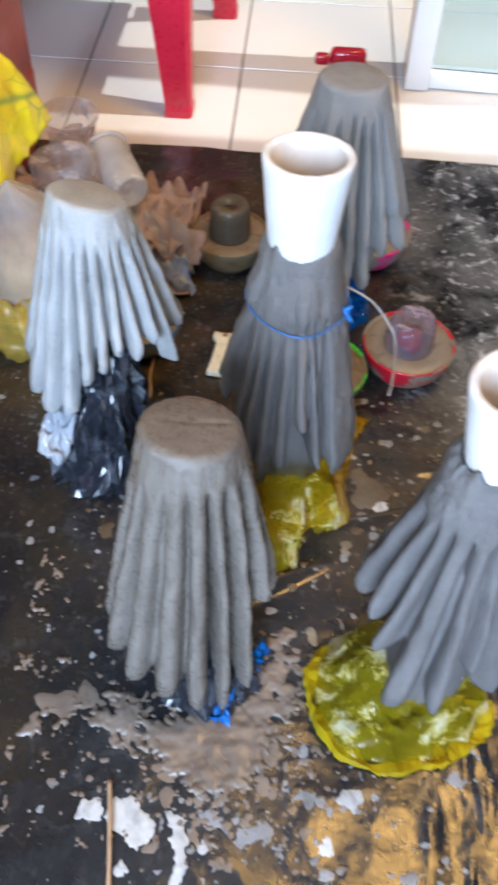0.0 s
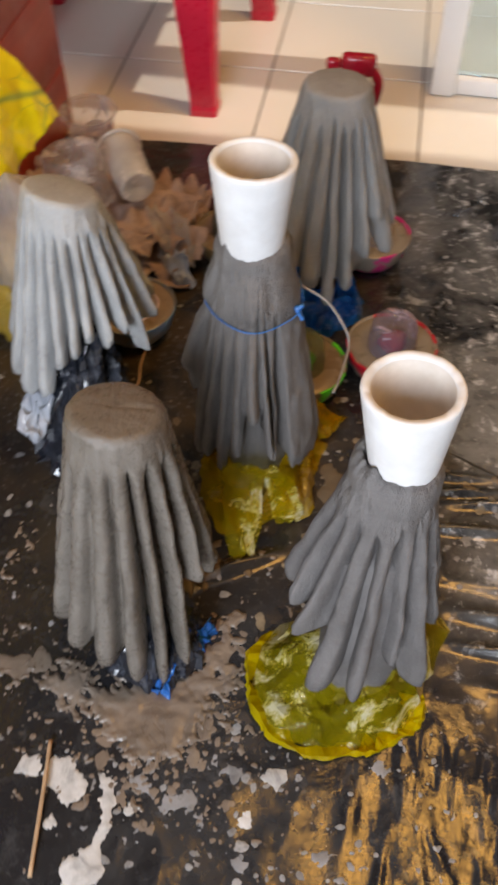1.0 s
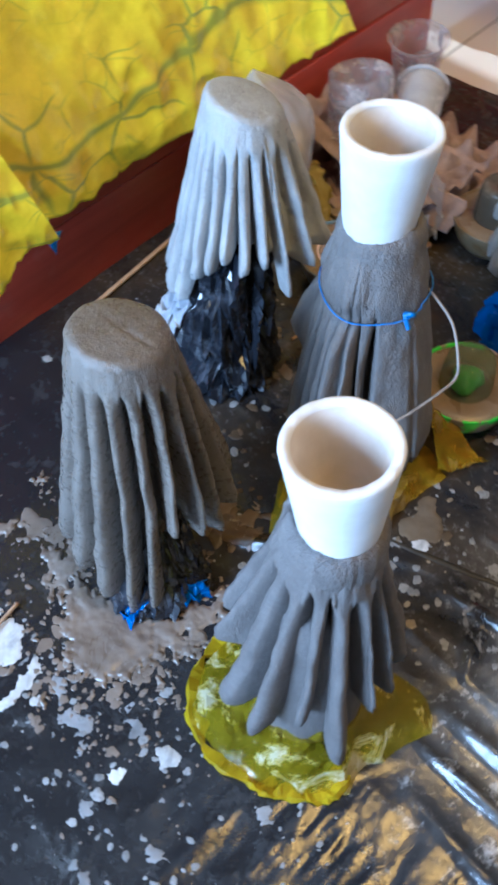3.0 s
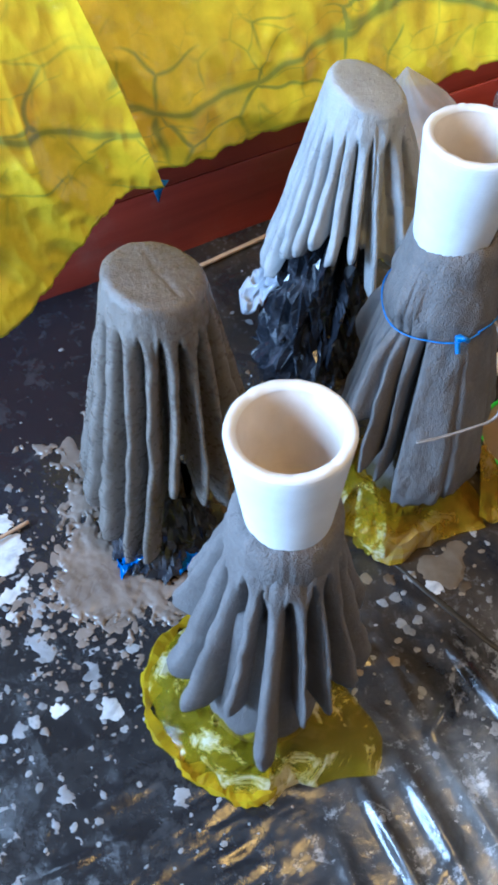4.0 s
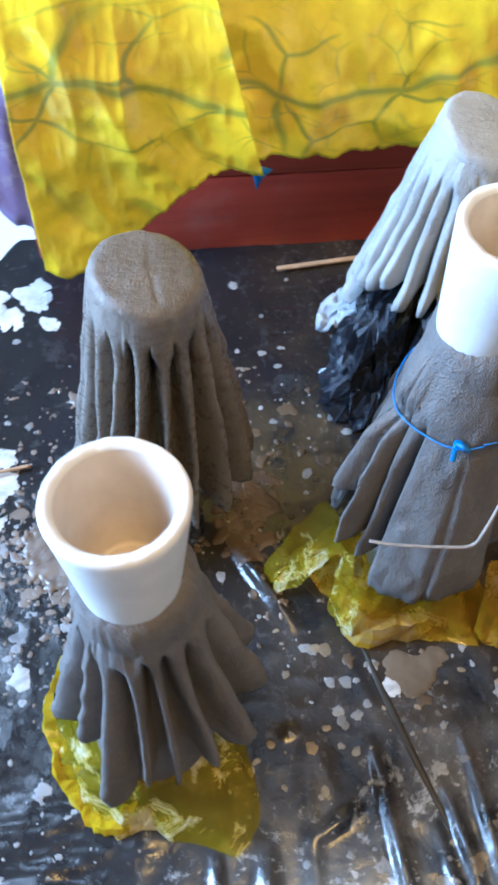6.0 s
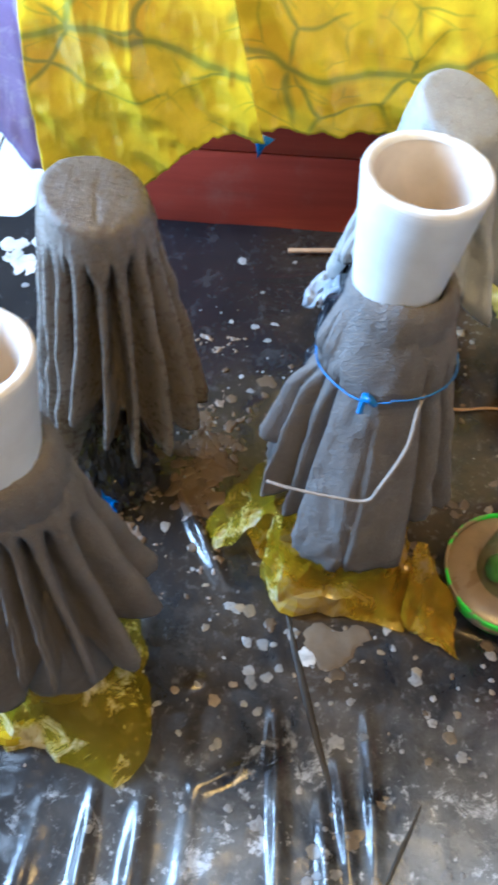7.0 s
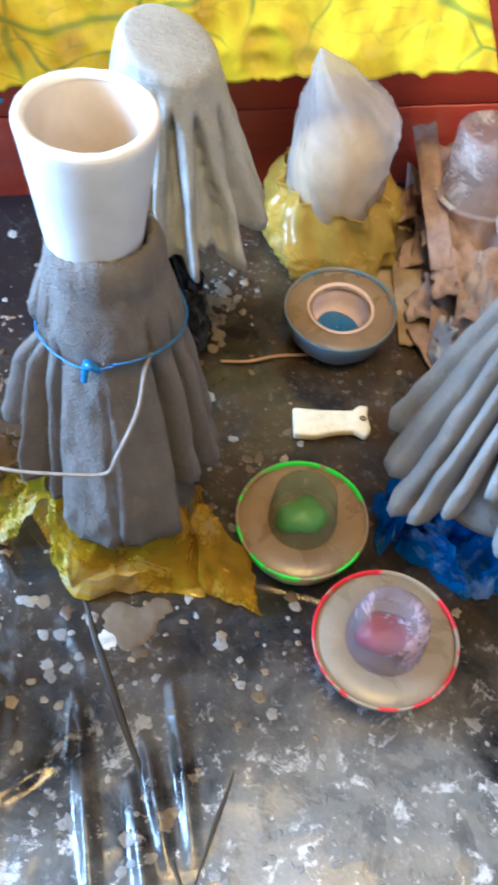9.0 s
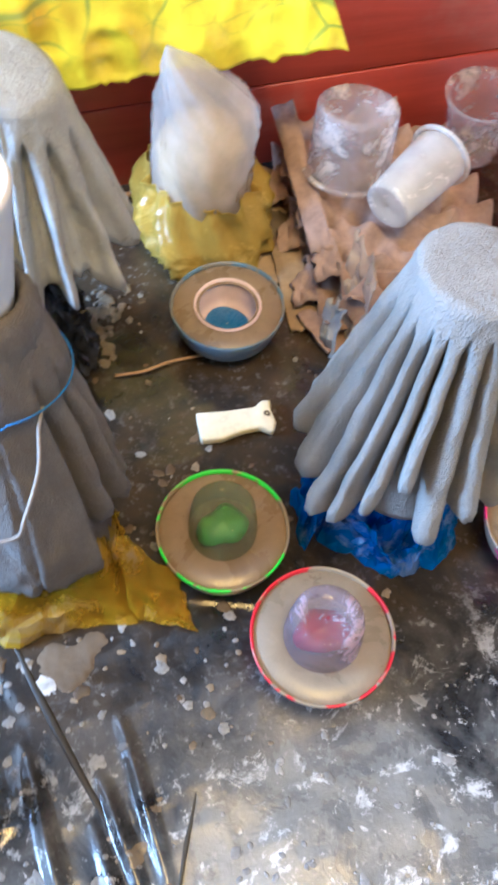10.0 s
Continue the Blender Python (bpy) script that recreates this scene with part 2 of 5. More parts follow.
RED_BOARD = red_board()
LATH = plain("raw_pine_lath", (0.40, 0.26, 0.15), 0.7, 0.25, 60, 0.4)
RED_PLASTIC = plain("red_moulded_plastic", (0.50, 0.012, 0.035), 0.32, 0.12, 12, 0.1)
RED_GLOSS = plain("dark_red_glossy_plastic", (0.36, 0.008, 0.022), 0.2, 0.2, 60, 0.15)
WHITE_PAINT = plain("white_painted_metal", (0.80, 0.80, 0.79), 0.35, 0.04, 9, 0.06)
FOAM = plain("cream_foam", (0.74, 0.68, 0.50), 0.85, 0.14, 90, 0.5)
PULP = plain("grey_brown_paper_pulp", (0.30, 0.205, 0.165), 0.9, 0.3, 45, 0.6)
CARD = plain("brown_cardboard", (0.28, 0.20, 0.12), 0.85, 0.3, 30, 0.4)
CARD_DARK = plain("soaked_cardboard", (0.10, 0.072, 0.045), 0.6, 0.3, 30, 0.4)
ROPE = plain("pale_nylon_cord", (0.24, 0.21, 0.185), 0.6, 0.2, 200, 0.5)
BLUE_STRING = plain("blue_raffia_string", (0.02, 0.14, 0.42), 0.4, 0.3, 200, 0.3)
# tone of the unseen walls, chosen for the light they bounce
WALL_TAN = plain("unseen_wall_tan", (0.15, 0.118, 0.085), 0.8, 0.06, 5, 0.15)
# tone of the unseen ceiling, chosen for its bounce
CEIL_BROWN = plain("unseen_ceiling_brown", (0.12, 0.085, 0.052), 0.6, 0.25, 4, 0.2)
BOTTLE_WHITE = plain("white_bottle_plastic", (0.76, 0.75, 0.72), 0.35, 0.05, 20, 0.05)


def thin_plastic(name, colour, clear, rough, dirt=None, glow=0.5, print_on=None):
    """Thin film: part see-through, part light let through, with a gloss."""
    m = Nodes(name)
    n, f = m.noise(24, 5, 0.6), m.noise(110, 4, 0.6)
    lo, hi = tuple(c * 0.8 for c in colour), tuple(min(1, c * 1.12) for c in colour)
    col = m.ramp(n, (0.3, lo), (0.7, hi))
    if print_on:
        col = print_on(m, col)
    if dirt:
        k = m.ramp(m.noise(22, 6, 0.7, distort=0.7), (0.53, (0, 0, 0)), (0.63, (1, 1, 1)))
        col = m.mix(m.math("MULTIPLY", k, dirt[1]), col, dirt[0])
        clear_fac = m.math("MULTIPLY", m.math("SUBTRACT", 1.0, k), clear)
    else:
        clear_fac = clear
    normal = m.bump(m.math("ADD", n, m.math("MULTIPLY", f, 0.3)), 0.4, 0.003)
    m.set(color=col, rough=rough, normal=normal, spec=0.6)
    tl = m.add("ShaderNodeBsdfTranslucent")
    m.link(col, tl.inputs["Color"])
    tp = m.add("ShaderNodeBsdfTransparent")
    m.put(tp.inputs["Color"], m.mix(0.35, (1, 1, 1), col))
    a, b = m.add("ShaderNodeMixShader"), m.add("ShaderNodeMixShader")
    a.inputs[0].default_value = glow
    m.link(m.bsdf.outputs[0], a.inputs[1]), m.link(tl.outputs[0], a.inputs[2])
    m.put(b.inputs[0], clear_fac)
    m.link(a.outputs[0], b.inputs[1]), m.link(tp.outputs[0], b.inputs[2])
    m.link(b.outputs[0], m.out.inputs["Surface"])
    return m.mat


BAG_YELLOW = thin_plastic("yellow_carrier_film", (0.80, 0.66, 0.014), 0.84, 0.08, ((0.66, 0.64, 0.57), 0.75), 0.5)
BAG_RIM = thin_plastic("doubled_yellow_film", (0.78, 0.62, 0.01), 0.46, 0.10, None, 0.5)
BAG_ORANGE = thin_plastic("amber_carrier_film", (0.74, 0.50, 0.010), 0.62, 0.12, ((0.30, 0.24, 0.15), 0.7), 0.5)
BAG_BLUE = thin_plastic("blue_carrier_film", (0.016, 0.20, 0.64), 0.30, 0.12, ((0.40, 0.42, 0.46), 0.45), 0.4)
BAG_BLACK = thin_plastic("black_carrier_film", (0.016, 0.018, 0.024), 0.0, 0.16, ((0.16, 0.17, 0.20), 0.25), 0.03)
BAG_CLEAR = thin_plastic("milky_clear_film", (0.84, 0.79, 0.75), 0.66, 0.10, None, 0.5)
BAG_WHITE = thin_plastic("whitish_bag_film", (0.55, 0.58, 0.64), 0.15, 0.14, ((0.45, 0.45, 0.46), 0.4), 0.4)
BAG_AMBER = thin_plastic("milky_yellow_film", (0.68, 0.50, 0.10), 0.34, 0.18, ((0.55, 0.42, 0.15), 0.3), 0.45)
CUP_CLEAR = thin_plastic("scuffed_clear_cup", (0.90, 0.87, 0.88), 0.80, 0.07, ((0.50, 0.42, 0.34), 0.45), 0.5)
CUP_DUSTY = thin_plastic("cement_dusted_cup", (0.90, 0.88, 0.85), 0.50, 0.10, ((0.74, 0.70, 0.62), 0.5), 0.5)
CUP_LILAC = thin_plastic("lilac_clear_cup", (0.62, 0.56, 0.66), 0.87, 0.05, ((0.30, 0.10, 0.16), 0.5), 0.25)
CUP_GREEN = thin_plastic("green_tinted_cup", (0.46, 0.54, 0.38), 0.88, 0.05, None, 0.25)
CUP_DARK = thin_plastic("muddy_cup", (0.11, 0.09, 0.062), 0.12, 0.25, ((0.20, 0.16, 0.11), 0.6), 0.15)
CUP_PINK = plain("pink_white_paper_cup", (0.62, 0.47, 0.45), 0.5, 0.12, 40, 0.2)
BLUE_PLASTIC = plain("blue_moulded_plastic", (0.02, 0.13, 0.34), 0.3, 0.2, 40, 0.2)
GREEN_PLASTIC = plain("bright_green_plastic", (0.09, 0.44, 0.03), 0.3, 0.3, 60, 0.3)
PURPLE_FILM = thin_plastic("faded_purple_film", (0.30, 0.22, 0.42), 0.1, 0.3, ((0.5, 0.45, 0.5), 0.5), 0.4)


def rim_paint(name, colour, mud):
    """A bowl's rim, its colour smeared over here and there with mortar."""
    m = Nodes(name)
    k = m.ramp(m.noise(42, 3, 0.5), (0.46, (0, 0, 0)), (0.52, (1, 1, 1)))
    n = m.noise(200, 3)
    return m.set(color=m.mix(k, colour, mud), rough=0.35, normal=m.bump(m.math("ADD", k, n), 0.3, 0.001))


RIM_GREEN = rim_paint("green_bowl_plastic", (0.08, 0.66, 0.03), (0.24, 0.19, 0.12))
RIM_RED = rim_paint("red_bowl_plastic", (0.55, 0.012, 0.03), (0.30, 0.26, 0.2))
RIM_BLUE = rim_paint("blue_grey_bowl_plastic", (0.10, 0.17, 0.25), (0.17, 0.165, 0.155))
RIM_TAN = rim_paint("tan_bowl_plastic", (0.17, 0.105, 0.042), (0.20, 0.15, 0.085))
RIM_PINK = rim_paint("pink_bowl_plastic", (0.70, 0.03, 0.22), (0.30, 0.25, 0.2))


def leaf_print(m, col):
    """Green branches printed over the yellow film."""
    warp = m.add("ShaderNodeVectorMath")
    warp.operation = "ADD"
    nz = m.add("ShaderNodeTexNoise", Scale=9.0, Detail=2.0)
    m.link(m.coord, nz.inputs["Vector"])
    sc = m.add("ShaderNodeVectorMath")
    sc.operation = "SCALE"
    sc.inputs["Scale"].default_value = 0.06
    m.link(nz.outputs["Color"], sc.inputs[0])
    m.link(m.coord, warp.inputs[0]), m.link(sc.outputs[0], warp.inputs[1])
    mp = m.add("ShaderNodeMapping")
    mp.inputs["Scale"].default_value = (0.4, 1.0, 1.5)
    m.link(warp.outputs[0], mp.inputs["Vector"])
    sep = m.add("ShaderNodeSeparateXYZ")
    m.link(warp.outputs[0], sep.inputs[0])
    ln = []
    for scale, width in ((11, 0.022), (21, 0.026)):
        v = m.add("ShaderNodeTexVoronoi", Scale=scale)
        v.feature = "DISTANCE_TO_EDGE"
        m.link(mp.outputs[0], v.inputs["Vector"])
        ln.append(m.ramp(v.outputs["Distance"], (0.0, (1, 1, 1)), (width, (0.4,) * 3), (width * 1.6, (0, 0, 0))))
    twig_k, bough_k = None, None
    for height, sway in ((0.33, 0.022), (0.50, 0.03)):
        wave = m.math("MULTIPLY", m.math("SINE", m.math("MULTIPLY", sep.outputs[1], 13.0)), sway)
        d = m.math("ABSOLUTE", m.math("SUBTRACT", m.math("SUBTRACT", sep.outputs[2], wave), height))
        bough = m.ramp(d, (0.0014, (1, 1, 1)), (0.0050, (0, 0, 0)))
        near = m.ramp(d, (0.02, (1, 1, 1)), (0.085, (0, 0, 0)))
        bough_k = bough if bough_k is None else m.math("MAXIMUM", bough_k, bough)
        twig_k = near if twig_k is None else m.math("MAXIMUM", twig_k, near)
    where = m.ramp(m.noise(14, 3, 0.5), (0.40, (0, 0, 0)), (0.52, (1, 1, 1)))
    where2 = m.ramp(m.noise(20, 3, 0.5), (0.47, (0, 0, 0)), (0.58, (1, 1, 1)))
    k = m.math("ADD", m.math("MULTIPLY", ln[0], where), m.math("MULTIPLY", m.math("MULTIPLY", ln[1], where2), 0.45))
    k = m.math("MAXIMUM", m.math("MULTIPLY", k, twig_k), bough_k)
    k = m.math("MINIMUM", m.math("MULTIPLY", k, 0.8), 0.58)
    fruit = m.ramp(m.noise(15, 2, 0.4), (0.50, (0, 0, 0)), (0.58, (1, 1, 1)))
    col = m.mix(m.math("MULTIPLY", m.math("MULTIPLY", fruit, twig_k), 0.6), col, (0.62, 0.36, 0.01))
    return m.mix(k, col, (0.045, 0.185, 0.06))


SACK = thin_plastic("yellow_printed_sack_film", (0.92, 0.72, 0.016), 0.0, 0.16, None, 0.14, leaf_print)


def glass_pane():
    m = Nodes("pale_blue_glass")
    tp = m.add("ShaderNodeBsdfTransparent")
    tp.inputs["Color"].default_value = (0.80, 0.92, 0.97, 1)
    gl = m.add("ShaderNodeBsdfGlossy", Roughness=0.05)
    fr = m.add("ShaderNodeFresnel", IOR=1.45)
    mx = m.add("ShaderNodeMixShader")
    m.link(fr.outputs[0], mx.inputs[0]), m.link(tp.outputs[0], mx.inputs[1]), m.link(gl.outputs[0], mx.inputs[2])
    m.link(mx.outputs[0], m.out.inputs["Surface"])
    return m.mat


GLASS = glass_pane()

# ---- builders ----


def thing(name, x, y, z, label, category, group="", rz=0.0):
    ob = new(name)
    ob.matrix_world = pose(x, y, z, 0, 0, rz)
    ob.empty_display_size = 0.02
    return tagged(ob, label, category, group)


def part(name, mesh, material, parent=None, label="", smooth=True):
    if isinstance(mesh, bmesh.types.BMesh):
        me = bpy.data.meshes.new(name)
        mesh.to_mesh(me)
        mesh.free()
    else:
        me = mesh
    for p in me.polygons:
        p.use_smooth = smooth
    if material:
        me.materials.append(material)
    ob = new(name, me)
    if parent:
        ob.parent = parent
    return tagged(ob, label)


def mesh_of(name, verts, faces):
    me = bpy.data.meshes.new(name)
    me.from_pydata([tuple(map(float, v)) for v in verts], [], faces)
    me.update()
    return me


def grid_faces(rows, cols, wrap=False):
    out = []
    for i in range(rows - 1):
        for j in range(cols if wrap else cols - 1):
            k = (j + 1) % cols
            out.append((i * cols + j, i * cols + k, (i + 1) * cols + k, (i + 1) * cols + j))
    return out


def solid(ob, thickness, offset=-1.0):
    md = ob.modifiers.new("thickness", "SOLIDIFY")
    md.thickness, md.offset = thickness, offset
    return ob


def box(x0, x1, y0, y1, z0, z1, bevel=0.0):
    bm = bmesh.new()
    bmesh.ops.create_cube(bm, size=1.0)
    bmesh.ops.scale(bm, vec=(x1 - x0, y1 - y0, z1 - z0), verts=bm.verts)
    bmesh.ops.translate(bm, vec=((x0 + x1) / 2, (y0 + y1) / 2, (z0 + z1) / 2), verts=bm.verts)
    if bevel:
        bmesh.ops.bevel(bm, geom=bm.edges[:], offset=bevel, segments=2, profile=0.5, affect="EDGES")
    return bm


def lathe(name, profile, seg=64, wobble=0.0, seed=0, oval=1.0):
    """A turned shape from (radius, height) pairs."""
    rs = np.random.RandomState(seed)
    ph = rs.rand(4) * 6.28
    verts = []
    for r, z in profile:
        for j in range(seg):
            a = 2 * math.pi * j / seg
            k = 1 + wobble * (math.sin(2 * a + ph[0]) + 0.6 * math.sin(3 * a + ph[1]) + 0.4 * math.sin(5 * a + ph[2] + 40 * z))
            verts.append((r * k * math.cos(a), r * k * math.sin(a) * oval, z))
    return mesh_of(name, verts, grid_faces(len(profile), seg, True))


def tube(name, pts, radius, seg=8, taper=0.0, flat=1.0):
    """A thin round cord along a smooth line. taper: the share of its length over which each end thins out."""
    pts = [Vector(p) for p in pts]
    fine = []
    for i in range(len(pts) - 1):
        p0, p1, p2, p3 = pts[max(i - 1, 0)], pts[i], pts[i + 1], pts[min(i + 2, len(pts) - 1)]
        for s in range(6):
            t = s / 6
            fine.append(0.5 * ((2 * p1) + (p2 - p0) * t + (2 * p0 - 5 * p1 + 4 * p2 - p3) * t * t + (3 * p1 - p0 - 3 * p2 + p3) * t ** 3))
    fine.append(pts[-1])
    verts = []
    for i, p in enumerate(fine):
        d = (fine[min(i + 1, len(fine) - 1)] - fine[max(i - 1, 0)]).normalized()
        u = d.cross(Vector((0.3, 0.2, 1))).normalized()
        v = d.cross(u)
        for j in range(seg):
            a = 2 * math.pi * j / seg
            e = min(1.0, min(i, len(fine) - 1 - i) / (len(fine) * taper) + 0.05) if taper else 1.0
            off = (u * math.cos(a) + v * math.sin(a)) * radius * e
            verts.append(p + Vector((off.x, off.y, off.z * flat)))
    faces = grid_faces(len(fine), seg, True) + [tuple(range(seg))[::-1], tuple(range((len(fine) - 1) * seg, len(fine) * seg))]
    return mesh_of(name, verts, faces)


def hash2(ix, iy, seed):
    v = np.sin(ix * 127.1 + iy * 311.7 + seed * 74.7) * 43758.5453
    return v - np.floor(v)


def vnoise(x, y, seed=0):
    """Smooth value noise on arrays, -1 to 1."""
    ix, iy = np.floor(x), np.floor(y)
    fx, fy = x - ix, y - iy
    fx, fy = fx * fx * (3 - 2 * fx), fy * fy * (3 - 2 * fy)
    a, b = hash2(ix, iy, seed), hash2(ix + 1, iy, seed)
    c, d = hash2(ix, iy + 1, seed), hash2(ix + 1, iy + 1, seed)
    return 2 * ((a * (1 - fx) + b * fx) * (1 - fy) + (c * (1 - fx) + d * fx) * fy) - 1


def ridged(x, y, seed, octaves=3):
    """Crumpled film: sharp ridges between flat facets."""
    out, amp, k = np.zeros_like(np.asarray(x, float)), 1.0, 1.0
    for o in range(octaves):
        out += amp * (1 - 2 * np.abs(vnoise(x * k, y * k, seed + 13 * o)))
        amp, k = amp * 0.5, k * 2.1
    return out


def draped(name, height, rt, folds, seed, cap=True, band=0.03, tilt=(0.0, 0.0), depth=0.03, tie=None, power=1.0, crown=0.009, seam=None, facets=()):
    """A towel hung over a form and stiffened: a crown with a rolled edge, a smooth band, then tube-like folds with slits between them.
    folds: one row a fold, round the crown: its angle at the crown and at the foot (degrees), the foot's reach and height, the share of its sector
    that the tube fills, the depth of its slits, and how square its back is. tie: (height, radius) of a string that draws the cloth in.
    facets: (first, last degree) of stiff flat panels."""
    F = np.array(folds, float)
    n, per, rows = len(F), 16, 66
    a_top, a_foot = np.radians(F[:, 0]), np.radians(F[:, 1])
    after = lambda a: np.append(a[1:], a[0] + 2 * math.pi)
    m_top, m_foot = (a_top + after(a_top)) / 2, (a_foot + after(a_foot)) / 2
    before = lambda m: np.append(m[-1] - 2 * math.pi, m[:-1])
    idx = np.repeat(np.arange(n), per)
    v = np.tile(np.arange(per) / per * 2 - 1, n)
    side = np.where(v < 0, (idx - 1) % n, (idx + 1) % n)
    th_top = a_top[idx] + v * np.where(v < 0, (a_top - before(m_top))[idx], (m_top - a_top)[idx])
    th_foot = a_foot[idx] + v * np.where(v < 0, (a_foot - before(m_foot))[idx], (m_foot - a_foot)[idx])
    share, dig, square = F[idx, 4], F[idx, 5], F[idx, 6]
    tube_at = lambda w: np.clip(1 - np.clip(np.abs(v) / w, 0, 1) ** square, 0, 1) ** 0.5
    edge = q(0.82, 1.08, np.abs(v) / np.maximum(share, 0.45))
    z_slit = 0.65 * np.maximum(F[idx, 3], F[side, 3]) + 0.35 * np.minimum(F[idx, 3], F[side, 3]) + 0.012
    foot = F[idx, 3] * (1 - edge) + z_slit * edge
    reach = F[idx, 2] * (1 - 0.5 * np.abs(v)) + F[side, 2] * 0.5 * np.abs(v)
    foot = foot + 0.004 * vnoise(th_foot * 9, th_foot * 0, seed) + 0.0022 * vnoise(th_foot * 38, th_foot * 0 + 2, seed + 6)
    start = 0.016 * (hash2(idx, idx * 0 + 1, seed) - 0.3)
    verts, cols = [], len(v)
    if cap:
        for r in (0.12, 0.35, 0.58, 0.8, 1.0):
            px, py = r * (rt - crown) * np.cos(th_top), r * (rt - crown) * np.sin(th_top)
            z = height + 0.0012 * (1 - r * r) + 0.0006 * r * vnoise(90 * px + 5.3, 90 * py + 2.7, seed) + 0.0003 * r * vnoise(300 * px + 120 * py, 60 * py - 25 * px, seed + 1)
            if seam is not None:
                d = (px * math.sin(seam) - py * math.cos(seam)) / rt - 0.12 + 0.06 * vnoise(80 * px, 80 * py, 4)
                z = z + (-0.0012 * np.exp(-(d / 0.06) ** 2) + 0.0011 * np.exp(-((d - 0.12) / 0.08) ** 2)) * np.exp(-((px / rt - 0.15) / 0.6) ** 2)
            verts.append(np.stack([px, py, z + tilt[0] * px + tilt[1] * py], 1))
        for k in range(1, 6):
            c = k / 6 * math.pi / 2
            r = rt - crown + crown * math.sin(c) + 0.0006 * vnoise(th_top * 5, th_top * 0 + k * 0.3, seed + 2)
            px, py = r * np.cos(th_top), r * np.sin(th_top)
            verts.append(np.stack([px, py, height - crown * (1 - math.cos(c)) + tilt[0] * px + tilt[1] * py], 1))
    top = height - (crown if cap else 0.0)
    for k in range(rows):
        s = ((k + 0.1) / (rows - 0.9)) ** 1.08
        z = top + (foot - top) * s
        drop = height - z
        opened = q(band * 0.6, band + 0.11, drop - start)
        rk = tube_at(share + (0.99 - share) * (1 - opened))
        grow = q(band, band + 0.026, drop - start) * (0.44 + 0.56 * s)
        r = rt + (reach - rt) * s ** power
        if tie:
            d = np.exp(-((z - tie[0]) / 0.015) ** 2)
            r = r * (1 - 0.85 * d) + tie[1] * 0.85 * d
            grow = grow * (1 - 0.55 * d) * (0.5 + 0.5 * q(tie[0], tie[0] - 0.05, z))
        rr = r - depth * dig * grow * (1 - rk) - 0.0035 * q(0.93, 1.0, s)
        rr = np.maximum(rr, 0.42 * r)
        for f0, f1 in facets:
            half = math.radians(f1 - f0) / 2
            d = (th_top - math.radians(f0) - half + math.pi) % (2 * math.pi) - math.pi
            rr = np.where(np.abs(d) < half, rr * (1 + (1.03 * math.cos(half) / np.cos(np.clip(d, -half, half)) - 1) * q(0.03, 0.11, drop)), rr)
        rr = rr + 0.0012 * vnoise(th_top * 6 + 3, z * 45, seed + 3) + 0.0004 * grow * vnoise(th_top * 31, z * 120, seed + 5) + 0.0011 * grow * vnoise(idx * 3.7, z * 38, seed + 8) + 0.0014 * s * vnoise(th_top * 9, z * 60, seed + 11)
        th = th_top + (th_foot - th_top) * s ** 1.1 + (0.030 * vnoise(idx * 5.3, z * 17, seed + 12) + 0.014 * vnoise(idx * 2.9, z * 55, seed + 13)) * rk * q(0, 0.25, s)
        x, y = rr * np.cos(th), rr * np.sin(th)
        verts.append(np.stack([x, y, z + (tilt[0] * x + tilt[1] * y) * (1 - s) ** 2], 1))
    verts = list(np.concatenate(verts))
    faces = grid_faces(len(verts) // cols, cols, True)
    if cap:
        verts.append((0, 0, height + 0.0012))
        faces += [(len(verts) - 1, (j + 1) % cols, j) for j in range(cols)]
    return mesh_of(name, verts, [f[::-1] for f in faces])


def inner_form(par, z0, z1, r0, r1, shift, material, seed):
    """The rolled cloth inside a planter, seen under the hem."""
    prof = [(r0 * 0.3, z0), (r0, z0), (r0 * 1.04, z0 + 0.012), (r0 * 0.6 + r1 * 0.4, z0 + (z1 - z0) * 0.5), (r1, z1), (0.002, z1)]
    ob = part("inner_cloth", lathe("inner_cloth", prof, 60, 0.05, seed), material, par, "rolled cloth inside the planter")
    ob.location = (shift[0], shift[1], 0.0)


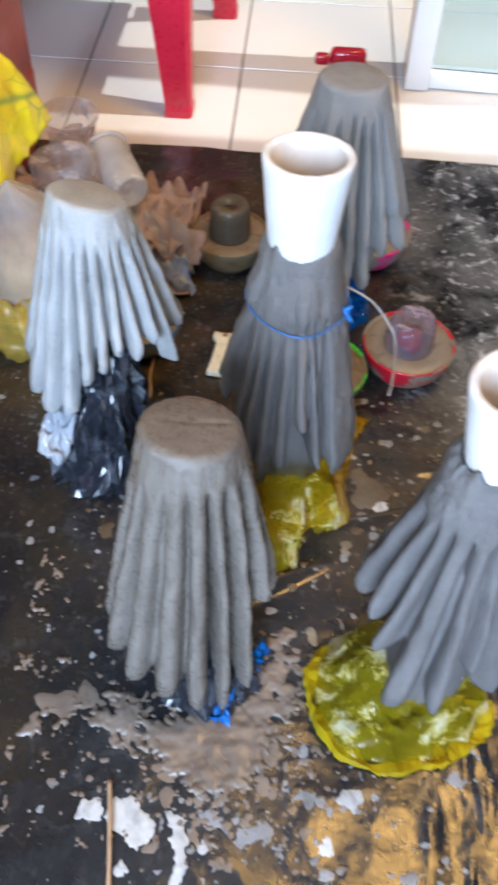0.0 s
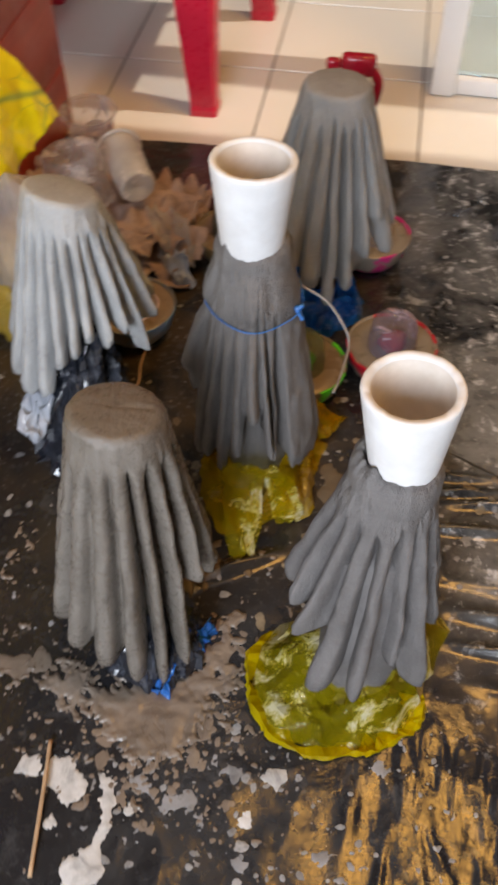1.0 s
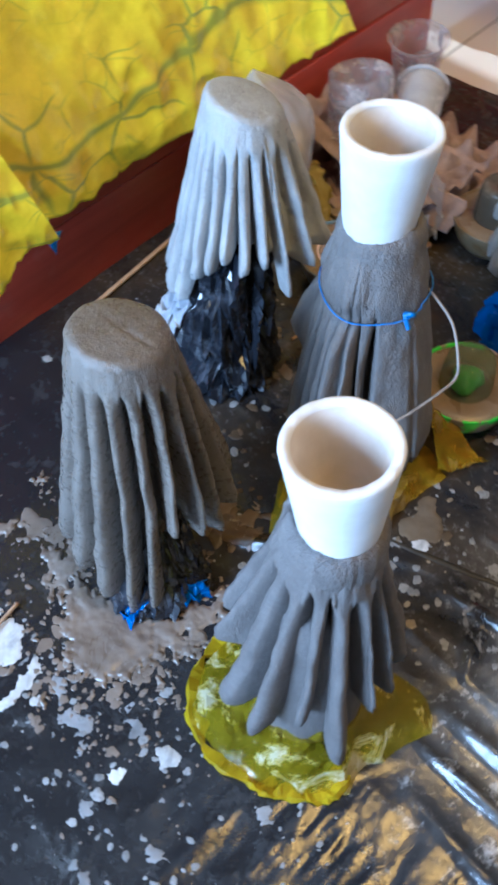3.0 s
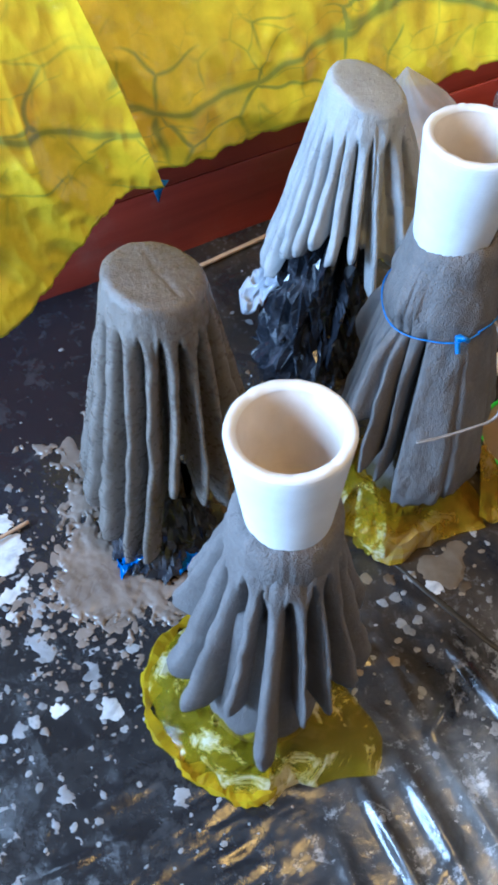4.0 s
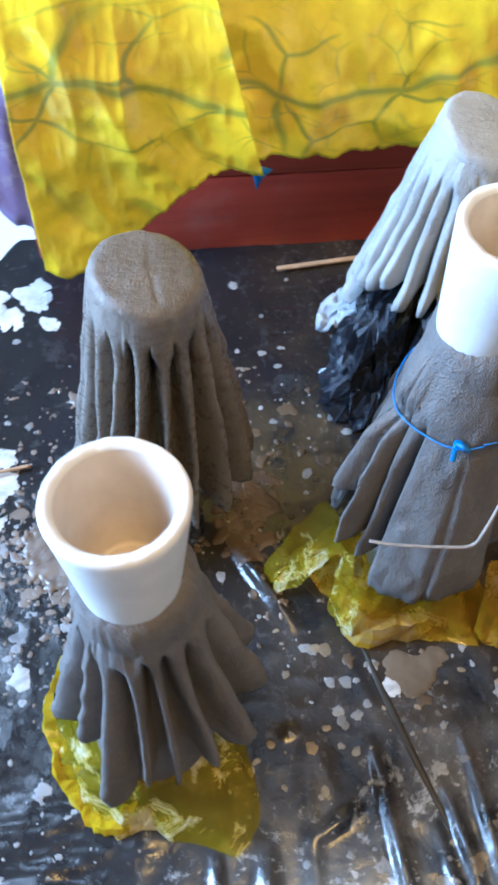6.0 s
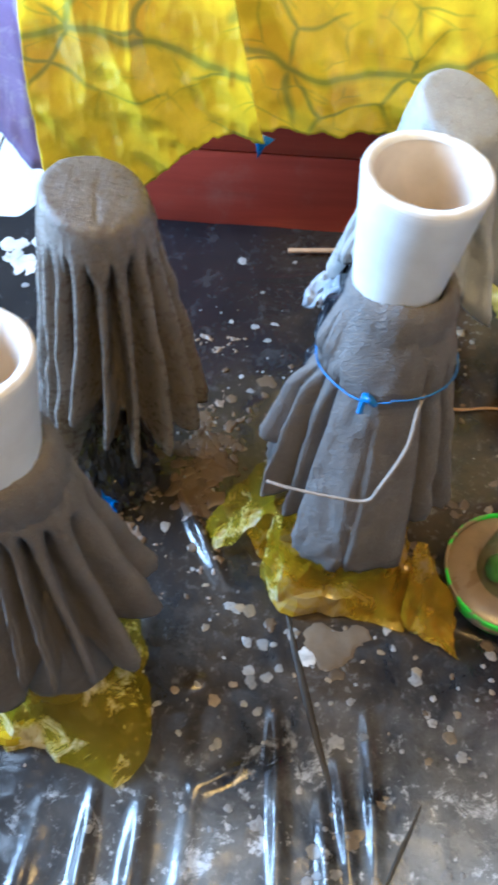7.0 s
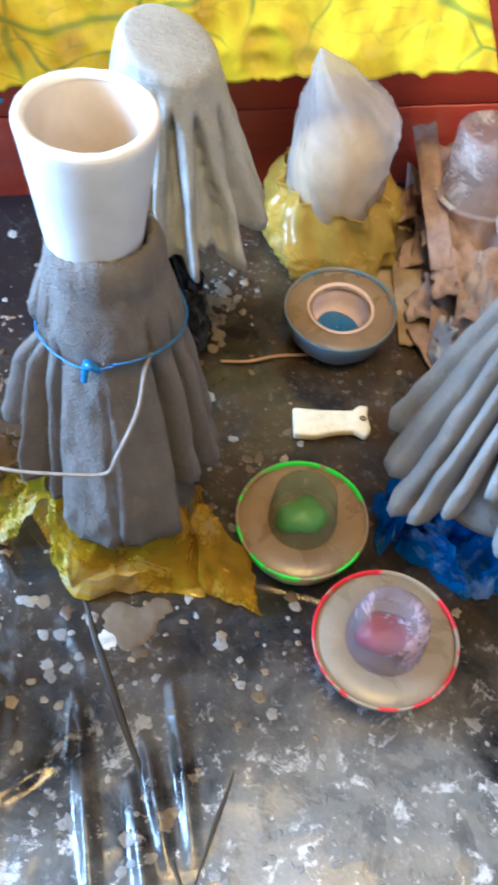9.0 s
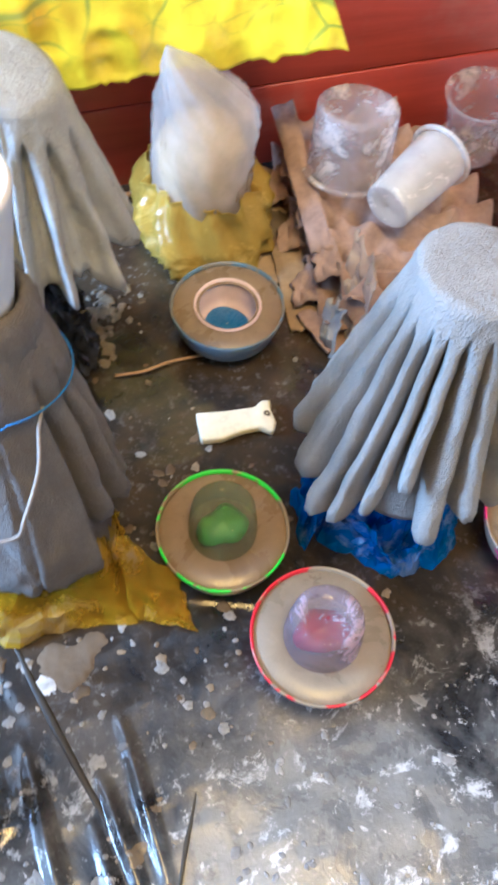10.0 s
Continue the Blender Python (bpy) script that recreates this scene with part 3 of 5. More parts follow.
def pot(name, x, y, z0, r_top, r_bot, h, label, seed, slope):
    """A thick-walled white cast pot, open at the top, with a worn rim. slope: its rise along x and y."""
    t = thing(name, x, y, z0, label, "pot", "white pots on the planters")
    t.matrix_world = pose(x, y, z0, math.degrees(math.atan(slope[1])), -math.degrees(math.atan(slope[0])), 0)
    wall = 0.0076
    at = lambda f: r_bot + (r_top - r_bot) * f
    outer = [(0.001, 0.0), (r_bot * 0.9, 0.0), (r_bot, 0.003)] + [(at(f), h * f) for f in (0.1, 0.2, 0.3, 0.4, 0.5, 0.6, 0.7, 0.8, 0.9)]
    outer += [(r_top - 0.0003, h - 0.003), (r_top - 0.001, h - 0.0008), (r_top - 0.0026, h), (r_top - wall + 0.001, h - 0.0008), (r_top - wall, h - 0.003)]
    me = lathe("wall", outer, 96, 0.004, seed)
    rs_ = np.random.RandomState(seed)
    chips = [(rs_.rand() * 6.28, rs_.uniform(0.03, 0.09), rs_.uniform(0.0002, 0.0008)) for _ in range(11)]
    for v in me.vertices:
        if v.co.z > h - 0.002:
            a = math.atan2(v.co.y, v.co.x) % 6.283
            v.co.z -= sum(d * math.exp(-((a - c) / w) ** 2) for c, w, d in chips) - 0.0004 * math.sin(11 * a + seed) * math.sin(5 * a)
    part("wall", me, POT_WHITE, t)
    inner = [(r_top - wall + 0.0010, h - 0.0026), (r_top - wall - 0.0002, h - 0.0044), (at(0.5) - wall, h * 0.5), (at(0.12) - wall, 0.0125), (at(0.1) - wall - 0.0008, 0.0108), (at(0.1) - wall - 0.0020, 0.0104), (at(0.1) - wall - 0.0030, 0.0112), (0.001, 0.0112)]
    part("inside", lathe("inside", inner, 72, 0.004, seed), POT_INSIDE, t, "tan inside of the pot, darkened for the shade in it")
    return t


def outline(*spots):
    """Reach of a film lying round a foot: (angle in degrees, radius) pairs, closed."""
    a = np.radians([s[0] for s in spots])
    return lambda v: np.interp(np.mod(v, 2 * math.pi), np.concatenate([a - 2 * math.pi, a, a + 2 * math.pi]), np.tile([s[1] for s in spots], 3))


def rim_band(name, reach, seed, first=0.0, last=360.0, wide=0.013, na=58):
    """The bag's doubled mouth: a puckered band along its outer edge."""
    rs = np.random.RandomState(seed)
    a = np.linspace(math.radians(first), math.radians(last), na)
    r = reach(a) * (1 + 0.03 * vnoise(a * 4, a * 0, seed))
    rows = []
    for k, (dr, z) in enumerate(((-1.0, 0.004), (-0.6, 0.013), (-0.1, 0.016), (0.15, 0.009), (0.0, 0.003))):
        lift = 0.006 + 0.011 * np.clip(vnoise(a * 2.2, a * 0 + 0.5, seed + 2), -0.4, 1)
        rr = r + dr * wide * (0.8 + 1.1 * vnoise(a * 7, a * 0 + k, seed + 3)) + rs.uniform(-0.0016, 0.0016, na) + 0.006 * vnoise(a * 3, a * 0 + 4.2, seed + 9)
        rows.append(np.stack([rr * np.cos(a), rr * np.sin(a), np.maximum(0.0045, z * 0.5 + lift * (0, 0.6, 1.0, 0.5, 0)[k] + rs.uniform(-0.0022, 0.0022, na))], 1))
    return mesh_of(name, np.concatenate(rows), grid_faces(5, na))


def crumple_ring(name, r0, r1, height, seed, reach=None, folds=7, lift=0.02, na=78, nr=12, rough=1.0):
    """A crumpled film skirt lying round a foot: from under the cloth, out over the floor, in sharp folds, the brim turned up here and there."""
    rs = np.random.RandomState(seed)
    a0 = np.linspace(0, 2 * math.pi, na, endpoint=False)
    rows = []
    for k in range(nr):
        s = k / (nr - 1)
        a = a0 + rs.uniform(-0.35, 0.35, na) * 2 * math.pi / na
        ext = reach(a) if reach else np.ones_like(a)
        r = r0 + (r1 * ext - r0) * s
        cx, cy = np.cos(a) * folds * 0.28, np.sin(a) * folds * 0.28
        r = r * (1 + 0.05 * vnoise(cx * 1.5, cy * 1.5 + s * 2, seed)) + 0.003 * ridged(cx * 3, cy * 3, seed + 2, 2) * s
        r = r + 0.05 * height * ridged(cx * 2.2, cy * 2.2 + s * 5, seed + 9, 2)
        z = height * (1 - s) ** 1.2 + lift * np.exp(-((s - 0.8) / 0.16) ** 2) * np.clip(0.4 + 0.9 * vnoise(cx, cy + 7.3, seed + 4), 0, 1.3)
        z = z + rough * 0.017 * ridged(cx + 1.6 * s, cy + s * 1.6, seed + 7, 2) * (0.3 + 0.7 * math.sin(math.pi * min(s + 0.12, 1)))
        z = z + rough * 0.004 * ridged(cx * 3 + 4 * s, cy * 3 - 3 * s, seed + 17, 2)
        rows.append(np.stack([r * np.cos(a), r * np.sin(a), np.maximum(z, 0.005 + 0.001 * vnoise(cx * 6, cy * 6, 3))], 1))
    tris = []
    for p, p1, p2, p3 in grid_faces(nr, na, True):
        tris += [(p, p1, p2), (p, p2, p3)] if rs.rand() < 0.5 else [(p, p1, p3), (p1, p2, p3)]
    return mesh_of(name, np.concatenate(rows), tris)


# ---- floor, sheeting, walls ----
rnd = np.random.RandomState(11)
CREASES = []


def crease(x0, y0, x1, y1, h, w):
    CREASES.append((x0, y0, x1, y1, h, w))


# long folds that fan out over the open part of the sheet
for c in ((0.335, 0.652, 0.47, 0.650, 0.009, 0.0060), (0.335, 0.694, 0.46, 0.690, 0.010, 0.0085), (0.262, 0.796, 0.44, 0.810, 0.009, 0.0065), (0.335, 0.839, 0.46, 0.853, 0.009, 0.0060),
          (0.300, 0.851, 0.40, 0.866, 0.009, 0.0055), (0.255, 0.876, 0.40, 0.886, 0.008, 0.0055), (0.040, 0.678, 0.150, 0.740, 0.011, 0.0080), (0.312, 0.778, 0.338, 0.730, 0.0050, 0.0060), (0.249, 0.714, 0.241, 0.733, 0.0040, 0.0050), (0.26, 0.735, 0.60, 0.725, 0.004, 0.008), (0.36, 0.61, 0.60, 0.585, 0.006, 0.008)):
    crease(*c)
for k in range(60):
    cx, cy = rnd.uniform(0.18, 0.75), rnd.uniform(0.28, 0.58)
    an, ln = rnd.normal(1.45, 0.35), rnd.uniform(0.04, 0.16)
    crease(cx, cy, cx + ln * math.cos(an), cy + ln * math.sin(an), rnd.uniform(0.0008, 0.0024), rnd.uniform(0.004, 0.009))
for k in range(14):
    cx, cy = rnd.uniform(0.48, 0.95), rnd.uniform(0.66, 1.3)
    an, ln = rnd.normal(-0.35, 0.4), rnd.uniform(0.05, 0.2)
    crease(cx, cy, cx + ln * math.cos(an), cy + ln * math.sin(an), rnd.uniform(0.001, 0.003), rnd.uniform(0.004, 0.008))
for k in range(24):
    cx, cy = rnd.uniform(-0.33, 0.2), rnd.uniform(0.3, 1.4)
    an, ln = rnd.uniform(0, 3.14), rnd.uniform(0.05, 0.25)
    crease(cx, cy, cx + ln * math.cos(an), cy + ln * math.sin(an), rnd.uniform(0.0006, 0.0016), rnd.uniform(0.004, 0.008))


def sheet_height(x, y):
    x, y = np.asarray(x, float), np.asarray(y, float)
    z = 0.004 + 0.0016 * vnoise(x * 6, y * 6, 4) + 0.0012 * vnoise(x * 15, y * 15, 5)
    loose = q(0.2, 0.32, x) * q(0.64, 0.52, y)
    z = z + loose * 0.0019 * ridged(x * 26, y * 9, 6, 3) + 0.0007 * ridged(x * 18, y * 18, 9, 2)
    for x0, y0, x1, y1, h, w in CREASES:
        dx, dy = x1 - x0, y1 - y0
        t = np.clip(((x - x0) * dx + (y - y0) * dy) / (dx * dx + dy * dy), -0.1, 1.1)
        d = np.hypot(x - x0 - t * dx, y - y0 - t * dy)
        z = z + h * np.exp(-(d / w) ** 2) * np.clip(1.1 - np.abs(2 * t - 1), 0, 1) ** 0.9
    return np.maximum(z, 0.003)


def build_sheet():
    nx, ny = 560, 540
    u, v = np.meshgrid(np.linspace(0, 1, nx), np.linspace(0, 1, ny))
    x0 = -0.350 + 0.004 * vnoise(v * 7, v * 0, 2) - 0.05 * q(0.13, 0.17, v)
    y1 = 1.562 + 0.007 * vnoise(u * 9, u * 0, 3)
    y0 = 0.279 + 0.005 * vnoise(u * 8, u * 0, 8)
    x, y = x0 + (1.30 - x0) * np.interp(u, (0, 0.76, 1), (0, 0.55, 1)), y0 + (y1 - y0) * np.interp(v, (0, 0.72, 1), (0, 0.56, 1))
    verts = np.stack([x.ravel(), y.ravel(), sheet_height(x, y).ravel()], 1)
    ob = part("ground_sheet", mesh_of("ground_sheet", verts, grid_faces(ny, nx)), SHEET)
    # dark strips where the film is folded double, standing in for the shade there
    for wide, line in ((0.0036, ((0.105, 0.752), (0.165, 0.797), (0.210, 0.811), (0.290, 0.835), (0.400, 0.871), (0.47, 0.892))), (0.0022, ((0.296, 0.938), (0.345, 0.917), (0.367, 0.906), (0.400, 0.891), (0.440, 0.872)))):
        spine = [(px, py, float(sheet_height(px, py)) + 0.0002) for px, py in line]
        part("pleat", tube("pleat", spine, wide, 10, 0.5, 0.35), PLEAT_SHADE, ob, "dark strip for the shade along a fold of the sheeting")
    return tagged(ob, "wrinkled glossy black plastic sheeting splashed with cement", "plastic sheet", kind="structure")


build_sheet()

# walls and ceiling out of the view, added to close the room and shape its light
X0, X1, Y0, Y1, TOP = -1.9, 2.4, -1.65, 3.4, 2.5


def wall(name, pieces, material=None):
    bm = bmesh.new()
    for p in pieces:
        b = box(*p)
        me = bpy.data.meshes.new("tmp")
        b.to_mesh(me)
        b.free()
        bm.from_mesh(me)
        bpy.data.meshes.remove(me)
    return tagged(part(name, bm, material or WALL_TAN, smooth=False), "plain unseen wall, added to close the room", "wall", kind="structure")


wall("wall_west", [(X0 - 0.12, X0, Y0, Y1, 0, TOP)])
wall("wall_north", [(X0, X1, Y1, Y1 + 0.12, 0, TOP)])
wall("wall_south", [(X0, -0.82, Y0 - 0.12, Y0, 0, TOP), (0.42, X1, Y0 - 0.12, Y0, 0, TOP), (-0.82, 0.42, Y0 - 0.12, Y0, 0, 0.78), (-0.82, 0.42, Y0 - 0.12, Y0, 2.02, TOP)])
wall("wall_east", [(X1, X1 + 0.12, Y0, Y1, 0, TOP)])
# unseen roof shaping the light: an opening, an amber sheet, a dim cover, and a gap for sun on the back of the floor
ceiling = wall("ceiling", [(X0, -1.00, Y0, Y1, TOP, TOP + 0.1), (-1.00, -0.40, Y0, -0.80, TOP, TOP + 0.1), (-1.00, -0.40, -0.20, Y1, TOP, TOP + 0.1), (-0.40, X1, Y0, 0.35, TOP, TOP + 0.1), (-0.38, 0.26, 1.55, Y1, TOP, TOP + 0.1), (-0.40, -0.38, 0.35, Y1, TOP, TOP + 0.1), (0.26, 0.32, 0.35, Y1, TOP, TOP + 0.1), (0.32, 0.41, 0.68, 1.60, TOP, TOP + 0.1), (0.32, X1, 0.35, 0.68, TOP, TOP + 0.1), (0.41, 1.13, 1.38, 1.60, TOP, TOP + 0.1), (1.13, X1, 0.68, 1.60, TOP, TOP + 0.1), (0.32, X1, 3.1, Y1, TOP, TOP + 0.1)], CEIL_BROWN)
tagged(ceiling, "unseen brown ceiling, its gaps placed to let light in", "ceiling")
# covers above two gaps, added to stop the sun leaking in
for name, spot, mat, label in (("roof_sheet_1", (0.40, 1.14, 0.67, 1.39, TOP + 0.104, TOP + 0.108), BAG_RIM, "unseen amber roof sheet, added to stop direct sun"), ("roof_sheet_2", (-0.39, 0.27, 0.34, 1.56, TOP + 0.104, TOP + 0.108), WALL_TAN, "unseen opaque cover, added to keep sun out of a roof gap")):
    tagged(part(name, box(*spot), mat, smooth=False), label, "roof sheet", kind="structure")


# ---- planters ----
def planter(name, x, y, label, mesh, material):
    t = thing(name, x, y, 0.004, label, "planter", "cement-dipped towel planters")
    solid(part("cloth", mesh, material, t), 0.0042)
    return t


p1 = planter("towel_planter", 0.017, 0.634, "wet olive-grey cement-dipped towel planter, upside down, in spilt slurry",
             draped("cloth", 0.352, 0.0405, (
                 (-99, -104, 0.100, 0.066, 0.78, 0.5, 2.6), (-77, -85, 0.097, 0.040, 0.78, 0.7, 2.6), (-55, -67, 0.092, 0.020, 0.68, 1.2, 2.4), (-32, -49, 0.092, 0.040, 0.62, 1.3, 2.4), (-9, -24, 0.080, 0.152, 0.54, 1.4, 2.2),
                 (12, -3, 0.079, 0.132, 0.50, 1.4, 2.2), (33, 17, 0.078, 0.100, 0.50, 1.4, 2.2), (56, 40, 0.082, 0.112, 0.54, 1.3, 2.2), (80, 65, 0.084, 0.115, 0.60, 1.1, 2.2), (102, 91, 0.080, 0.115, 0.64, 1.0, 2.2), (125, 118, 0.074, 0.115, 0.66, 0.9, 2.2),
                 (148, 146, 0.076, 0.110, 0.66, 0.9, 2.2), (171, 174, 0.082, 0.105, 0.70, 0.9, 2.2), (194, 199, 0.092, 0.100, 0.72, 0.8, 2.3), (217, 219, 0.102, 0.095, 0.76, 0.7, 2.5), (239, 237, 0.104, 0.082, 0.78, 0.6, 2.6)),
                    21, True, 0.024, (-0.08, -0.20), 0.036, seam=3.24), CLOTH_WET)
inner_form(p1, 0.001, 0.14, 0.022, 0.018, (0.008, -0.022), CLOTH_WET, 3)
p2 = planter("towel_planter", 0.2435, 0.6225, "grey cement-dipped towel planter with flaring folds under a white pot",
             draped("cloth", 0.346, 0.0315, (
                 (205, 211, 0.090, 0.180, 0.66, 1.0, 2.4), (226, 224, 0.095, 0.158, 0.68, 1.0, 2.6), (249, 242, 0.098, 0.092, 0.84, 0.9, 3.6), (274, 268, 0.092, 0.096, 0.66, 1.3, 2.6), (299, 294, 0.072, 0.125, 0.56, 1.4, 2.2),
                 (323, 321, 0.087, 0.062, 0.74, 1.3, 2.8), (350, 349, 0.070, 0.126, 0.36, 1.5, 2.0), (370, 368, 0.072, 0.128, 0.38, 1.5, 2.0), (393, 393, 0.072, 0.128, 0.50, 1.3, 2.2), (420, 422, 0.078, 0.108, 0.62, 1.2, 2.4),
                 (450, 452, 0.084, 0.140, 0.68, 1.0, 2.6), (480, 480, 0.084, 0.140, 0.66, 1.0, 2.4), (510, 510, 0.084, 0.140, 0.66, 1.0, 2.4), (539, 540, 0.087, 0.160, 0.66, 1.0, 2.4)),
                    5, False, 0.036, depth=0.036, power=1.12), CLOTH_GREY)
inner_form(p2, 0.040, 0.25, 0.046, 0.026, (0.0, -0.014), CLOTH_GREY, 13)
p3 = planter("towel_planter", 0.093, 0.8555, "dark grey cement-dipped towel planter tied with blue string",
             draped("cloth", 0.348, 0.0350, (
                 (200, 203, 0.080, 0.200, 0.82, 0.54, 2.4), (219, 219, 0.079, 0.085, 0.80, 0.48, 2.6), (234, 235, 0.080, 0.098, 0.76, 0.48, 2.4), (249, 250, 0.082, 0.090, 0.76, 0.54, 2.4), (264, 266, 0.088, 0.128, 0.76, 0.61, 2.4), (277, 280, 0.095, 0.192, 0.72, 0.68, 2.2),
                 (289, 292, 0.098, 0.138, 0.70, 0.68, 2.2), (299, 299, 0.079, 0.108, 0.44, 1.5, 2.2), (326, 325, 0.082, 0.086, 0.99, 0.2, 9.0), (373, 375, 0.080, 0.088, 0.99, 0.2, 9.0), (410, 412, 0.072, 0.128, 0.60, 1.2, 2.2), (424, 428, 0.080, 0.128, 0.64, 1.0, 2.4),
                 (450, 452, 0.074, 0.115, 0.70, 0.8, 2.4), (478, 478, 0.072, 0.105, 0.70, 0.8, 2.4), (505, 505, 0.072, 0.110, 0.70, 0.8, 2.4), (532, 534, 0.075, 0.140, 0.70, 0.8, 2.4)),
                    8, False, 0.030, depth=0.030, tie=(0.288, 0.0475), power=0.86, facets=((313, 349), (349, 391))), CLOTH_BLUE)
inner_form(p3, 0.022, 0.24, 0.050, 0.030, (0.0, 0.0), CLOTH_BLUE, 23)
p4 = planter("towel_planter", -0.1115, 0.905, "pale dry cement-dipped towel planter, upside down, over black plastic",
             draped("cloth", 0.357, 0.0385, (
                 (217, 219, 0.102, 0.144, 0.86, 0.70, 2.8), (234, 236, 0.102, 0.134, 0.82, 0.70, 2.8), (251, 252, 0.099, 0.140, 0.82, 0.70, 2.8), (267, 266, 0.089, 0.178, 0.76, 0.80, 2.8), (282, 280, 0.084, 0.198, 0.76, 0.80, 2.8), (297, 294, 0.081, 0.214, 0.78, 0.80, 2.8),
                 (312, 308, 0.081, 0.205, 0.76, 0.80, 2.8), (328, 325, 0.082, 0.212, 0.58, 1.0, 2.2), (346, 344, 0.089, 0.170, 0.40, 0.9, 2.2), (371, 369, 0.088, 0.186, 0.33, 0.85, 2.0), (400, 399, 0.092, 0.182, 0.34, 0.9, 2.2),
                 (430, 432, 0.088, 0.195, 0.60, 1.0, 2.4), (453, 453, 0.082, 0.195, 0.62, 1.0, 2.4), (476, 476, 0.082, 0.188, 0.62, 1.0, 2.4), (500, 500, 0.084, 0.180, 0.62, 1.0, 2.4), (526, 526, 0.088, 0.170, 0.62, 1.0, 2.4), (552, 552, 0.094, 0.160, 0.66, 0.9, 2.4)),
                    33, True, 0.022, (-0.23, -0.27), 0.032), CLOTH_PALE)
inner_form(p4, 0.215, 0.29, 0.040, 0.030, (-0.004, -0.006), CLOTH_PALE, 17)
p5 = planter("towel_planter", 0.143, 1.158, "grey drying cement-dipped towel planter, upside down, over blue plastic",
             draped("cloth", 0.356, 0.0415, (
                 (200, 200, 0.096, 0.172, 0.66, 0.9, 2.4), (221, 223, 0.096, 0.150, 0.86, 0.6, 3.6), (244, 243, 0.104, 0.150, 0.96, 0.5, 6.0), (264, 264, 0.099, 0.126, 0.96, 0.6, 5.0), (281, 280, 0.098, 0.100, 0.86, 1.0, 3.4), (296, 297, 0.097, 0.122, 0.80, 1.2, 3.2), (310, 311, 0.095, 0.165, 0.78, 1.0, 3.2),
                 (324, 325, 0.089, 0.205, 0.74, 1.1, 3.0), (342, 342, 0.097, 0.146, 0.90, 0.9, 4.0), (362, 362, 0.092, 0.170, 0.80, 1.0, 3.2), (384, 384, 0.090, 0.165, 0.80, 1.0, 3.2), (408, 408, 0.090, 0.170, 0.80, 1.0, 3.2), (432, 432, 0.090, 0.165, 0.80, 1.0, 3.2), (456, 456, 0.090, 0.160, 0.80, 1.0, 3.2),
                 (480, 480, 0.092, 0.165, 0.80, 1.0, 3.2), (504, 504, 0.092, 0.160, 0.80, 1.0, 3.2), (530, 530, 0.094, 0.170, 0.80, 1.0, 3.2)),
                    44, True, 0.020, (-0.02, -0.06), 0.044), CLOTH_MID)
inner_form(p5, 0.110, 0.28, 0.052, 0.032, (0.0, 0.0), CLOTH_MID, 27)

pot("white_pot", 0.2478, 0.6214, 0.348, 0.0372, 0.0268, 0.0872, "white thick-walled tapered pot set on a grey planter", 1, (0.055, -0.015))
pot("white_pot", 0.0925, 0.8505, 0.356, 0.0395, 0.0292, 0.0926, "white thick-walled tapered pot set on a tied planter", 2, (-0.004, -0.06))


def mortar_collar(par, r, ri, z, material, seed):
    """Mortar smeared up round a pot's foot: a rounded roll with a ragged upper lip and finger marks."""
    na = 120
    a = np.linspace(0, 2 * math.pi, na, endpoint=False)
    lip = 0.0022 * vnoise(a * 3.3, a * 0, seed) + 0.0012 * vnoise(a * 9, a * 0 + 1, seed + 1) + 0.012 * np.exp(-(((a - 4.05 + math.pi) % (2 * math.pi) - math.pi) / 0.16) ** 2)
    rows = []
    for k, (rad, h) in enumerate(((ri - 0.004, 0.010), (ri - 0.0006, 0.0200), (ri + 0.0016, 0.0205), (r + 0.0008, 0.013), (r + 0.0028, 0.004), (r + 0.0030, -0.008), (r + 0.0022, -0.018), (r + 0.0006, -0.028), (r - 0.005, -0.034))):
        up = lip if k in (1, 2) else lip * 0.35 * (k == 3)
        rr = rad + 0.0008 * vnoise(a * 14, a * 0 + k * 0.7, seed + 2) + 0.0006 * vnoise(a * 37, a * 0 + k * 0.4, seed + 3)
        rr = rr + np.where((k in (1, 2)), np.maximum(up, 0) * 0.12, 0)
        rows.append(np.stack([rr * np.cos(a), rr * np.sin(a), z + h + up], 1))
    part("mortar_collar", mesh_of("mortar_collar", np.concatenate(rows), [f[::-1] for f in grid_faces(9, na, True)]), material, par, "tool-smeared mortar collar under the pot")


mortar_collar(p2, 0.0338, 0.0278, 0.335, CLOTH_GREY, 3)
mortar_collar(p3, 0.0352, 0.0302, 0.343, CLOTH_BLUE, 7)

# blue string with its knot and a loose cord on the tied planter
band_r = lambda a: 0.0494 + 0.0036 * math.exp(-((a - 5.95) / 0.35) ** 2) + 0.003 * math.exp(-((a - 4.85) / 0.4) ** 2)
ring = [(band_r(a) * math.cos(a), band_r(a) * math.sin(a), 0.290 + 0.004 * math.sin(a * 2 + 1)) for a in np.linspace(0, 2 * math.pi, 25)]
string = part("blue_string", tube("blue_string", ring, 0.0007), BLUE_STRING, p3, "blue raffia string tied round the cloth")
knot = [(0.045, -0.018, 0.292), (0.051, -0.015, 0.295), (0.050, -0.010, 0.289), (0.046, -0.017, 0.293), (0.053, -0.020, 0.282)]
part("knot", tube("knot", knot, 0.0022), BLUE_STRING, string, "frayed blue knot")
cord = [(0.038, 0.024, 0.289), (0.053, 0.019, 0.288), (0.076, 0.013, 0.277), (0.096, -0.002, 0.258), (0.101, -0.010, 0.246), (0.100, -0.030, 0.245), (0.096, -0.062, 0.246), (0.092, -0.080, 0.247)]
part("loose_cord", tube("loose_cord", cord, 0.0013), ROPE, p3, "pale loose cord end")


